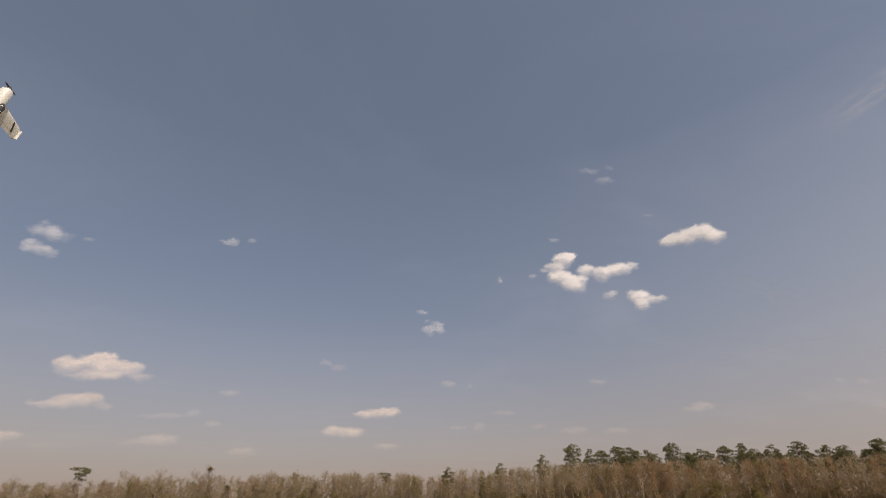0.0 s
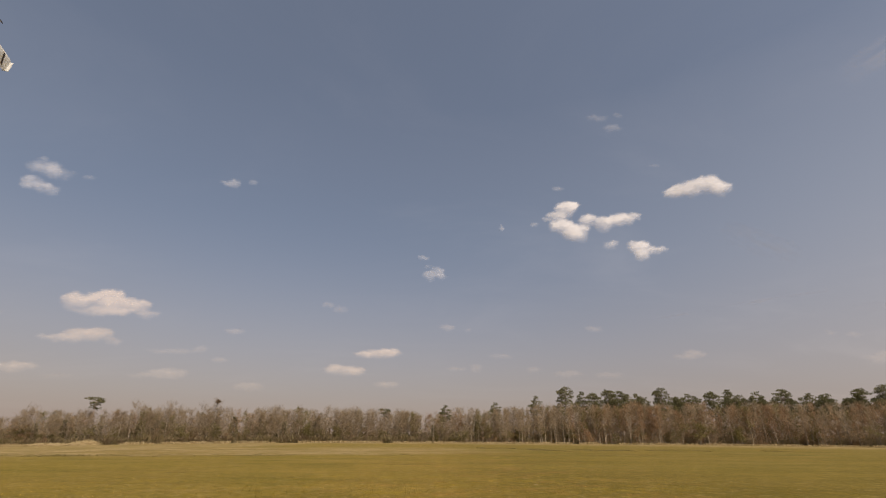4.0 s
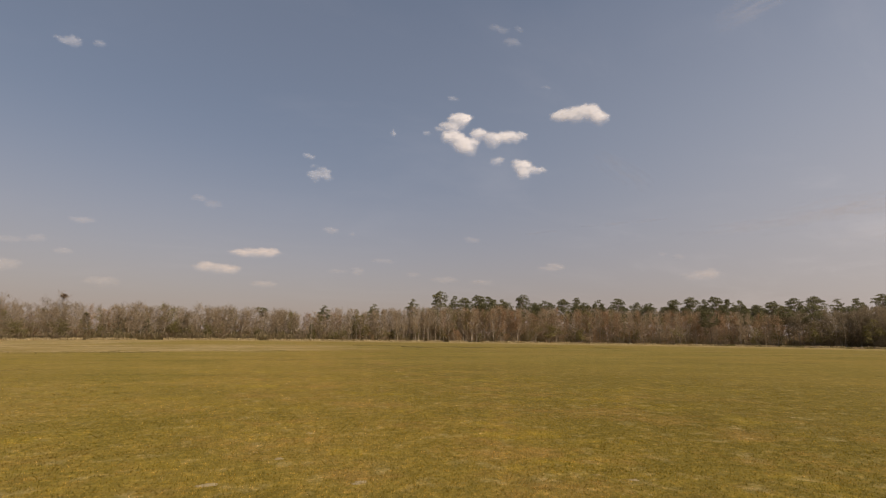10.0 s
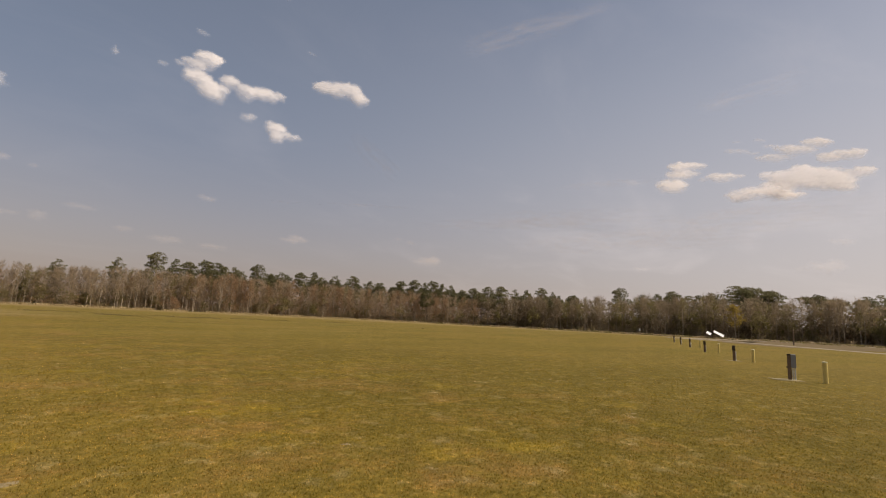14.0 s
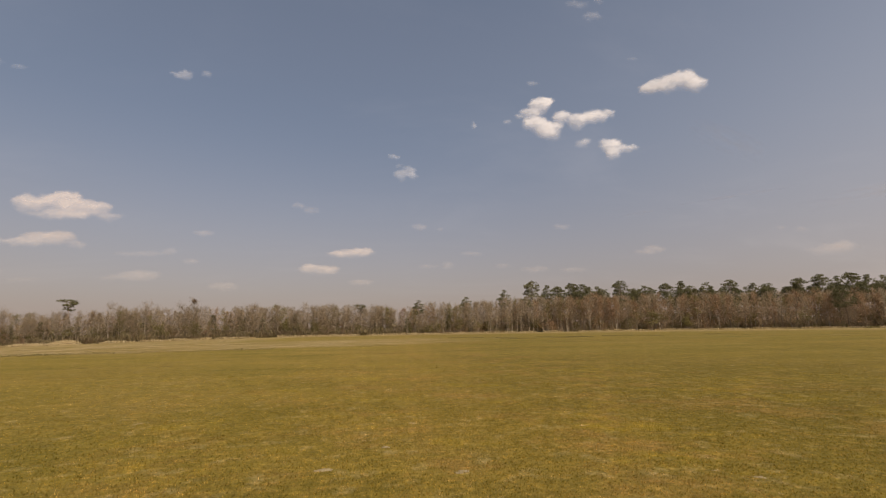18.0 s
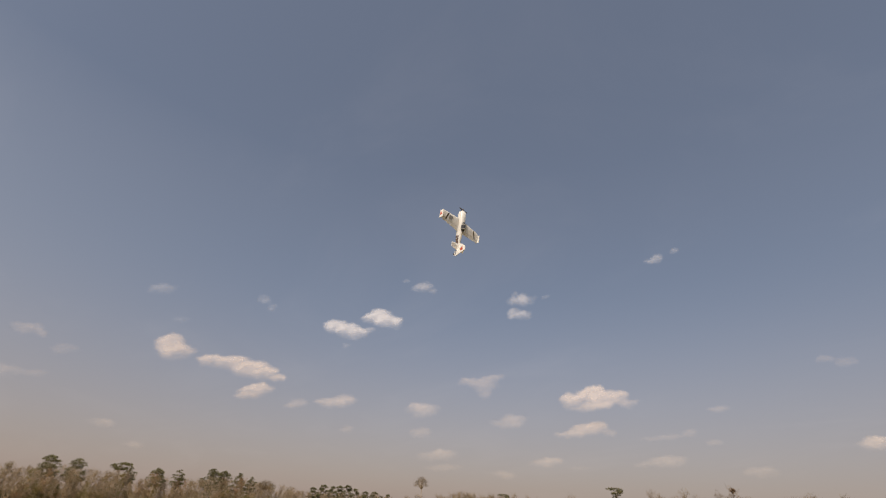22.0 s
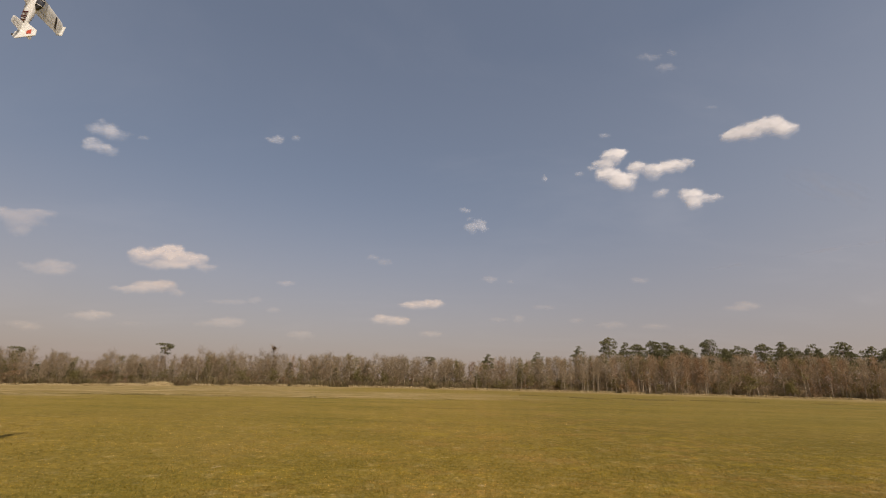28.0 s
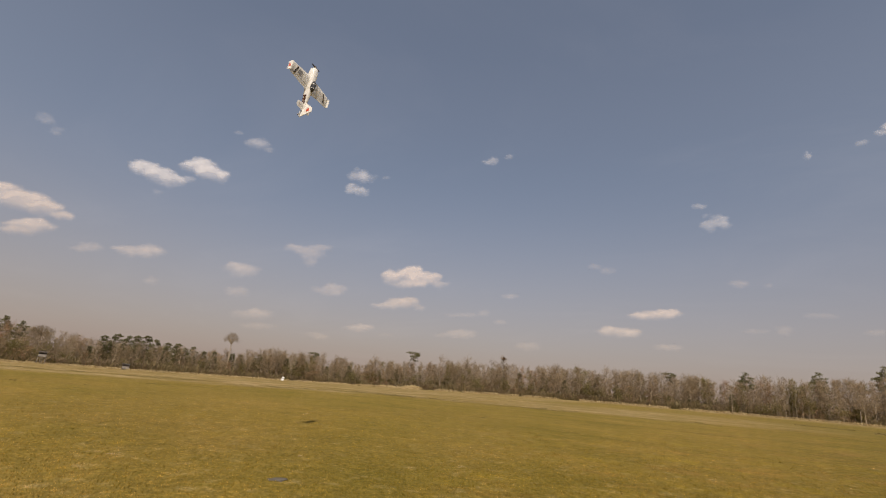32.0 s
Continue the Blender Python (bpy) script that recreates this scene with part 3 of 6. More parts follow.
def pine_tree(seed, clumps, low, wide, shape):
    """A pine 20 m high: a long bare trunk, arching limbs, and rounded needle clumps over a dome, an open spire or a flat top."""
    rnd = random.Random(seed)
    wood, crown = Heap(), Heap()
    lean = Vector((rnd.uniform(-0.7, 0.7), rnd.uniform(-0.7, 0.7), 0))
    pts = [Vector((0, 0, -0.2)) + lean * (k / 6) ** 1.6 + Vector((rnd.uniform(-0.07, 0.07), rnd.uniform(-0.07, 0.07), k * 3.28)) for k in range(7)]
    wood.tube(pts, [0.25, 0.21, 0.18, 0.155, 0.12, 0.08, 0.03], 6)
    bottom, top = low * 19.7, 19.9
    done = []
    while len(done) < clumps:
        t = rnd.random()
        if shape == "dome":
            env = math.sqrt(max(0.0, 1 - (t - 0.25) ** 2 / 0.58)) * (1.0 if t > 0.25 else 0.75 + t)
        elif shape == "flat":
            env = 0.25 + 0.85 * t ** 0.7
        else:
            env = 1.05 * (1 - t) ** 0.7 * min(1.0, 0.45 + 2.2 * t) + 0.08
        a = rnd.uniform(0, 6.2832)
        r = wide * env * math.sqrt(rnd.uniform(0.05, 1.0))
        c = Vector((lean.x + math.cos(a) * r, lean.y + math.sin(a) * r, bottom + (top - bottom) * t))
        gap = 0.95 if len(done) < clumps * 0.7 else 0.4
        if any((c - d).length < gap for d in done[-40:]):
            if rnd.random() < 0.9:
                continue
        done.append(c)
        z = max(bottom - 1.2, c.z - 0.5 * r - 0.3)
        i = min(int(z / 3.28), 5)
        p = pts[i].lerp(pts[i + 1], z / 3.28 - i)
        if r > 0.8 and len(done) % 2:
            m = p.lerp(c, 0.55) + Vector((0, 0, 0.12 * r))
            wood.tube([p, m, c], [0.065, 0.045, 0.02], 4, cap=False)
        size = rnd.uniform(0.85, 1.35) * (0.75 + 0.25 * env)
        for _ in range(44):
            d = Vector((rnd.gauss(0, 1), rnd.gauss(0, 1), rnd.gauss(0.25, 0.6)))
            d.normalize()
            s = c + Vector((d.x, d.y, d.z * 0.62)) * size * rnd.uniform(0.25, 0.92)
            way = d + Vector((0, 0, 0.5))
            crown.blade(s, way, way.cross(Vector((rnd.gauss(0, 1), rnd.gauss(0, 1), rnd.gauss(0, 1)))), rnd.uniform(0.28, 0.48), rnd.uniform(0.17, 0.32))
    return wood, crown


def cedar_tree(seed):
    """A dense evergreen 8 m high, needles to the ground, uneven cone."""
    rnd = random.Random(seed)
    wood, crown = Heap(), Heap()
    wood.tube([(0, 0, -0.2), (0.1, 0, 4), (0.1, 0.1, 7.8)], [0.14, 0.09, 0.02], 6)
    for k in range(560):
        t = rnd.random() ** 0.8
        r = (1.5 * (1 - t) ** 0.7 + 0.15) * (0.75 + 0.35 * noise.noise((t * 5, seed, k % 9)))
        a = rnd.uniform(0, 6.2832)
        rr = r * math.sqrt(rnd.uniform(0.15, 1))
        p = Vector((math.cos(a) * rr, math.sin(a) * rr, 0.9 + t * 6.9))
        d = Vector((math.cos(a), math.sin(a), rnd.uniform(-0.2, 0.9)))
        crown.blade(p, d, d.cross(Vector((rnd.gauss(0, 1), rnd.gauss(0, 1), rnd.gauss(0, 1)))), rnd.uniform(0.3, 0.65), rnd.uniform(0.1, 0.22))
    return wood, crown


def dome_tree(seed):
    """A taller bare tree with a rounded head of fine twigs on a clean stem, 10 m high."""
    rnd = random.Random(seed)
    wood, crown = Heap(), Heap()
    wood.tube([(0, 0, -0.2), (0.15, 0, 3.5), (0.05, 0.1, 7.3)], [0.19, 0.15, 0.11], 6)
    for k in range(26):
        a = 2.4 * k + rnd.uniform(-0.2, 0.2)
        u = math.sqrt((k + 0.5) / 26)
        q = Vector((math.cos(a) * 2.0 * u, math.sin(a) * 2.0 * u, 9.5 - 1.5 * u * u))
        wood.tube([(0.05, 0.1, 7.0), (q.x * 0.45, q.y * 0.45, 8.3 - u * 0.5), tuple(q)], [0.06, 0.045, 0.018], 4, cap=False)
        for _ in range(30):
            p = q + Vector((rnd.gauss(0, 0.3), rnd.gauss(0, 0.3), rnd.uniform(-0.7, 0.1)))
            d = Vector((rnd.gauss(0, 0.7), rnd.gauss(0, 0.7), rnd.uniform(-0.2, 0.8)))
            crown.blade(p, d, d.cross(Vector((rnd.gauss(0, 1), rnd.gauss(0, 1), rnd.gauss(0, 1)))), rnd.uniform(0.3, 0.7), rnd.uniform(0.025, 0.05))
    return wood, crown


def thicket_tree(seed, blades, wide, leafy):
    """A bushy tree 8 m high with a rounded uneven head of twigs almost to the ground."""
    rnd = random.Random(seed)
    wood, crown = Heap(), Heap()
    heads = []
    for k in range(9):
        a = rnd.uniform(0, 6.2832)
        r = 1.7 * math.sqrt(rnd.random())
        c = Vector((math.cos(a) * r, math.sin(a) * r, rnd.uniform(1.2, 7.0 - 0.9 * r)))
        heads.append((c, rnd.uniform(0.8, 1.35)))
        wood.tube([(c.x * 0.2, c.y * 0.2, -0.2), (c.x * 0.5, c.y * 0.5, c.z * 0.5), tuple(c)], [0.045, 0.03, 0.012], 3, cap=False)
    heads.append((Vector((0, 0, 6.9)), 1.1))
    for k in range(blades):
        c, size = heads[k % len(heads)]
        d = Vector((rnd.gauss(0, 1), rnd.gauss(0, 1), rnd.gauss(0.15, 0.9))).normalized()
        p = c + d * size * rnd.uniform(0.2, 1.0) ** 0.6
        way = d * 0.6 + Vector((rnd.gauss(0, 0.5), rnd.gauss(0, 0.5), rnd.gauss(0.3, 0.4)))
        side = way.cross(Vector((rnd.gauss(0, 1), rnd.gauss(0, 1), rnd.gauss(0, 1))))
        if leafy:
            crown.blade(p, way, side, rnd.uniform(0.25, 0.5), rnd.uniform(0.12, 0.24) * wide)
        else:
            crown.blade(p, way, side, rnd.uniform(0.2, 0.45), rnd.uniform(0.035, 0.085) * wide)
    return wood, crown


def make_tree(name, wood, crown, bark, leaf, label, group):
    tree = new(name)
    part("trunk", wood.mesh("trunk", bark), tree)
    part("crown", crown.mesh("crown", leaf), tree)
    tagged(tree, label, "tree", group)
    return tree


HARD_W = [bare_tree(10 + k, 640, False, 1.25, (1.0, 0.8, 1.15, 0.9, 1.0, 1.15)[k]) for k in range(6)]
HARD = [make_tree("hardwood_tree", w, c, M_BARK, M_TWIG, "leafless grey-brown hardwood tree at the wood's edge", "bare trees of the wood") for w, c in HARD_W[:4]]
HARD += [make_tree("hardwood_tree", w, c, M_BARK, M_REDTWIG, "bare hardwood tree with reddish spring buds", "bare trees of the wood") for w, c in HARD_W[4:]]
HARD += [make_tree("hardwood_tree", w, c, M_BARK, M_DUN, "dull brown leafless hardwood tree in the wood", "bare trees of the wood") for w, c in HARD_W[1:4]]
OLIVE_W = [bare_tree(40 + k, 340, True) for k in range(2)]
OLIVE = [make_tree("leafing_tree", w, c, M_BARK, M_OLIVE, "slender tree coming into olive-green leaf", "leafing trees of the wood") for w, c in OLIVE_W]
PINE_W = [pine_tree(70, 62, 0.56, 3.9, "dome"), pine_tree(71, 44, 0.58, 2.9, "dome"), pine_tree(72, 76, 0.50, 4.4, "dome"), pine_tree(73, 32, 0.84, 4.4, "flat"),
          pine_tree(74, 54, 0.52, 3.7, "spire"), pine_tree(75, 48, 0.56, 3.7, "open"), pine_tree(76, 22, 0.76, 2.6, "flat"), pine_tree(77, 84, 0.36, 3.4, "dome")]
PINES = [make_tree("pine_tree", w, c, M_PINEBARK, M_NEEDLE, "tall pine with dark green clumps on a bare trunk", "pines above the wood") for w, c in PINE_W]
CEDAR_W = [cedar_tree(90), cedar_tree(91)]
CEDARS = [make_tree("cedar_tree", w, c, M_PINEBARK, M_NEEDLE, "dense dark evergreen among bare trees", "evergreens of the wood") for w, c in CEDAR_W]
DOME = make_tree("round_headed_tree", *dome_tree(95), M_BARK, M_DUN, "bare tree with a domed head above the wood", "domed trees")
TALL_W = [bare_tree(80 + k, 420, False, 1.2, 1.35) for k in range(2)]
TALL = [make_tree("tall_hardwood_tree", w, c, M_BARK, M_TWIG, "thin leafless tree rising above the other crowns", "tall bare trees") for w, c in TALL_W]
GOLD_W = bare_tree(60, 1000, True)
GOLD = make_tree("yellow_leaved_tree", *GOLD_W, M_BARK, M_YELLOW_LEAF, "small tree in yellow-green spring leaf", "")
BUSHY = [make_tree("bushy_tree", *thicket_tree(300, 740, 1.2, False), M_BARK, M_TWIG, "bushy grey-brown leafless tree at the wood's edge", "bushy trees of the wood"),
         make_tree("bushy_tree", *thicket_tree(301, 740, 1.2, False), M_BARK, M_REDTWIG, "bushy tree with reddish spring buds", "bushy trees of the wood"),
         make_tree("bushy_tree", *thicket_tree(302, 460, 1.0, True), M_BARK, M_OLIVE, "bushy tree coming into olive leaf", "bushy trees of the wood"),
         make_tree("bushy_tree", *thicket_tree(303, 740, 1.2, False), M_BARK, M_OLIVE, "bushy tree hazy with young olive leaves", "bushy trees of the wood")]
BUSHY += [make_tree("rounded_tree", *thicket_tree(304 + k, 760, 1.0, k == 1), M_BARK, M_OLIVE if k == 1 else M_DUN, "dense dull olive-brown tree with a rounded head", "rounded trees of the wood") for k in range(3)]
USED = set()


def plant(tree, az, d, top, full, spin, wide=1.0):
    """Sets the tree down at that angle and distance, its top reaching that height above the eye's level ground."""
    x, y = polar(az, d)
    z = land(x, y) - 0.05
    s = (top - z) / full
    m = Matrix.Translation((x, y, z)) @ pose(0, 0, 0, 0, 0, spin) @ Matrix.Diagonal((s * wide, s * wide, s, 1))
    if tree.name in USED:
        return copy_thing(tree, m @ Matrix.Diagonal((*(1 / k for k in tree.scale), 1)))
    USED.add(tree.name)
    tree.matrix_basis = m
    return tree


def edge_trees():
    rnd = random.Random(7)
    n = 390
    for k in range(n):
        az = 98 - 196 * (k + rnd.uniform(-0.45, 0.45)) / n
        d = table(EDGE, az) + rnd.uniform(-1.0, 8.0)
        top = crown_top(az, d) * rnd.uniform(0.80 if az < 5 else 0.68, 1.04) - rnd.random() ** 3 * 2.0
        u = rnd.random()
        red = -52 < az < -18
        wide = rnd.uniform(0.8, 1.25)
        if az < -62 and k % 2:
            plant(BUSHY[4 + k % 3], az, d + 4, top * 0.94, 8.1, rnd.uniform(0, 360), wide * 1.1)
            continue
        if u < (0.10 if az > 35 else 0.16 if az < -30 else 0.07):
            plant(OLIVE[k % 2], az, d, top - 1.5, 9.8, rnd.uniform(0, 360), wide)
        elif az < -52:
            plant(HARD[6 + k % 3], az, d, top, 10.0, rnd.uniform(0, 360), wide)
        elif u < (0.62 if red else 0.16):
            plant(HARD[4 + k % 2], az, d, top, 10.0, rnd.uniform(0, 360), wide)
        else:
            plant(HARD[k % 4], az, d, top, 10.0, rnd.uniform(0, 360), wide)


edge_trees()
brnd = random.Random(52)
for k in range(330):
    az = brnd.uniform(-53, -98) if k < 60 else brnd.uniform(20, 90) if k < 250 else brnd.uniform(-53, 20)
    d = table(EDGE, az) + brnd.uniform(-2.0, 6.0)
    tall = brnd.uniform(0.45, 0.85) if az < -53 else brnd.uniform(0.25, 0.65)
    plant(BUSHY[brnd.choice((4, 6, 4, 6, 5) if az < -50 else (0, 0, 1, 2, 2, 3, 3))], az, d, crown_top(az, d) * tall, 8.1, brnd.uniform(0, 360), brnd.uniform(0.9, 1.5) if az < -53 else brnd.uniform(1.0, 1.8))

# pines that stand above the wood: angle, height of the top in degrees, kind
PINES_EAST = [(-12.8, 4.69, 1), (-16.2, 5.63, 2), (-17.9, 5.08, 1), (-19.2, 4.95, 0), (-20.9, 5.24, 0), (-21.8, 5.1, 2), (-23.5, 4.75, 1), (-22.5, 4.69, 4), (-26.2, 5.27, 2), (-28.6, 4.57, 1), (-30.8, 4.77, 0),
              (-32.4, 4.91, 4), (-34.6, 4.59, 1), (-36.8, 4.76, 2), (-38.7, 4.27, 4), (-40.2, 4.15, 1), (-42.4, 4.52, 0), (-44.1, 4.72, 2), (-45.4, 4.43, 1),
              (-46.6, 4.7, 0), (-47.6, 4.42, 4), (-48.6, 4.26, 1), (-49.8, 3.78, 4), (-51.2, 4.07, 0)]
PINES_FAR_EAST = [(-53.1, 4.32, 2), (-54.8, 4.46, 0), (-56.3, 4.1, 1), (-57.8, 4.11, 4), (-59.5, 4.44, 2), (-60.8, 3.96, 1), (-68.5, 4.65, 2), (-70.7, 3.96, 1), (-72.2, 4.1, 4),
                  (-73.4, 4.41, 2), (-79.4, 5.08, 2), (-80.2, 4.75, 0), (-80.8, 4.95, 2), (-81.5, 4.85, 2), (-82.2, 4.6, 0), (-82.7, 4.45, 2), (-85.5, 4.04, 3), (-86.4, 3.9, 3), (-87.6, 3.74, 3), (-89.8, 4.05, 2), (-91.5, 4.0, 0)]
PINES_WEST = [(33.1, 3.5, 6), (57.2, 1.75, 7), (58.6, 1.94, 7), (59.5, 1.9, 7), (60.5, 2.1, 7), (61.4, 2.4, 7), (62.3, 2.3, 7), (63.1, 2.2, 7), (64.0, 2.3, 7), (65.0, 2.0, 7), (45.6, 1.5, 7), (50.4, 1.6, 7),
              (44.6, 2.4, 6), (71.3, 2.5, 1), (72.6, 2.8, 4), (74.0, 2.9, 0), (75.3, 3.0, 2), (78.2, 2.65, 1), (80.0, 2.65, 0), (82.3, 2.6, 1), (83.2, 2.9, 3), (86.6, 2.9, 2), (88.5, 3.0, 0), (4.6, 3.2, 6), (-2.4, 3.65, 1), (-8.2, 3.96, 1)]
for k, (az, el, kind) in enumerate(PINES_EAST + PINES_FAR_EAST):
    d = table(EDGE, az) + 24 + (k * 5) % 19
    plant(PINES[kind], az, d, EYE + d * math.tan(radians(el)), 20.6, k * 47 % 360, 1.0 if az > -62 else 1.4 if -83 < az < -79 else 1.2)
for k, (az, el, kind) in enumerate(PINES_WEST):
    d = table(EDGE, az) + 4 + (k * 5) % 9
    plant(PINES[kind], az, d, EYE + d * math.tan(radians(el)), 20.6, k * 61 % 360, 1.35 if kind == 6 else 1.1)
prnd = random.Random(31)
for k, az in enumerate((-45.8, -49.1, -52.4, -54.4, -57.3, -60.6)):
    d = table(EDGE, az) + 3 + (k * 5) % 7
    plant(PINES[(2, 5, 0, 2)[k % 4]], az, d, EYE + d * math.tan(radians(table(CANOPY, az) + prnd.uniform(0.2, 0.95))), 20.6, k * 71 % 360, 1.15)
for k in range(92):
    az = prnd.uniform(-19, -62) if k < 64 else prnd.uniform(-44, -64) if k < 82 else prnd.uniform(-66, -93)
    d = table(EDGE, az) + prnd.uniform(20, 48)
    plant(PINES[(1, 0, 4, 5, 1, 2)[k % 6]], az, d, EYE + d * math.tan(radians(table(CANOPY, az) + prnd.uniform(0.05, 0.6))), 20.6, k * 77 % 360, 0.95 if az > -62 else 1.2)
for k, (az, el) in enumerate([(32.2, 1.0), (57.0, 0.9), (45.0, 0.6), (3.0, 1.6), (-1.0, 1.5), (12.0, 2.2), (20.5, 2.1), (61.0, 0.8), (27.0, 1.3), (51.0, 1.0), (66.0, 0.9), (-6.0, 2.0), (37.0, 1.1), (40.5, 1.3), (43.0, 1.0), (47.5, 1.5), (49.5, 1.2), (55.0, 1.5), (58.5, 1.3), (64.5, 1.4), (35.0, 1.4), (15.5, 1.7), (56.0, 1.45), (57.8, 1.6), (52.4, 1.45), (50.2, 1.35), (53.2, 1.5), (46.4, 1.3), (59.6, 1.55), (48.4, 1.1)]):
    d = table(EDGE, az) + 3
    plant(CEDARS[k % 2], az, d, EYE + d * math.tan(radians(el)), 8.2, k * 50, 1.1)
for az, el, wide in ((53.6, 3.6, 0.72), (69.8, 2.25, 1.3)):
    d = table(EDGE, az) + 3
    plant(DOME, az, d, EYE + d * math.tan(radians(el)), 9.6, az * 7, wide)
trnd = random.Random(83)
for k in range(55):
    az = trnd.uniform(0, 52)
    d = table(EDGE, az) + trnd.uniform(-1, 6)
    plant(TALL[k % 2], az, d, EYE + d * math.tan(radians(table(CANOPY, az) * trnd.uniform(1.0, 1.16))), 10.0, trnd.uniform(0, 360), trnd.uniform(0.8, 1.3))
for k, (az, el) in enumerate([(29.7, 3.3), (29.0, 3.0), (26.8, 3.45), (25.9, 3.0), (23.6, 3.3), (22.5, 3.85), (16.0, 3.15), (5.0, 3.2), (2.3, 2.95), (43.5, 2.5), (37.5, 2.6)]):
    d = table(EDGE, az) + 2
    plant(TALL[k % 2], az, d, EYE + d * math.tan(radians(el)), 10.2, az * 50, 0.9)
gx = table(EDGE, -79.4) - 5
plant(GOLD, -79.4, gx, EYE + gx * math.tan(radians(2.9)), 9.6, 20, 1.7)


def leafy_nest():
    """A ball of twigs in the top of a tall bare tree."""
    h = Heap()
    rnd = random.Random(3)
    for _ in range(120):
        d = Vector((rnd.gauss(0, 1), rnd.gauss(0, 1), rnd.gauss(0, 0.8))).normalized()
        h.blade(d * rnd.uniform(0.05, 0.3), d + Vector((rnd.gauss(0, 0.5), rnd.gauss(0, 0.5), 0)), d.cross(Vector((rnd.gauss(0, 1), rnd.gauss(0, 1), 1))), 0.45, 0.12)
    return h


d_n = table(EDGE, 22.5) + 4
nest = new("nest", leafy_nest().mesh("nest", M_DARKWOOD))
nest.scale = (1.5, 1.5, 1.4)
nest.location = (*polar(22.45, d_n - 2.6), EYE + d_n * math.tan(radians(3.42)))
tagged(nest, "dark ball of twigs and leaves high in a bare tree", "nest")


# ---- stuff: woods behind the edge, brush, tall straw, turf ----
def scatter(name, sources, places, mats, label, category):
    """Many copies of small meshes joined into one object. places: x, y, z, spin, width, height, source."""
    vs, fs, ms, k = [], [], [], 0
    for x, y, z, spin, wide, high, src in places:
        c, s = math.cos(spin), math.sin(spin)
        for slot, (v, f) in sources[src]:
            w = np.empty_like(v)
            w[:, 0] = (v[:, 0] * c - v[:, 1] * s) * wide + x
            w[:, 1] = (v[:, 0] * s + v[:, 1] * c) * wide + y
            w[:, 2] = v[:, 2] * high + z
            vs.append(w)
            fs.append(f + k)
            ms.append(np.full(len(f), slot))
            k += len(v)
    v, f, mi = np.concatenate(vs), np.concatenate(fs), np.concatenate(ms)
    me = bpy.data.meshes.new(name)
    me.vertices.add(len(v))
    me.vertices.foreach_set("co", v.ravel())
    me.loops.add(len(f) * 4)
    me.loops.foreach_set("vertex_index", f.ravel())
    me.polygons.add(len(f))
    me.polygons.foreach_set("loop_start", np.arange(0, len(f) * 4, 4))
    me.polygons.foreach_set("loop_total", np.full(len(f), 4))
    for m in mats:
        me.materials.append(m)
    me.polygons.foreach_set("material_index", mi)
    me.update(calc_edges=True)
    ob = new(name, me)
    tagged(ob, label, category, kind="stuff")
    return ob


def quads_only(h):
    q = Heap()
    q.v = h.v
    q.f = [f for f in h.f if len(f) == 4]
    return q.arrays()


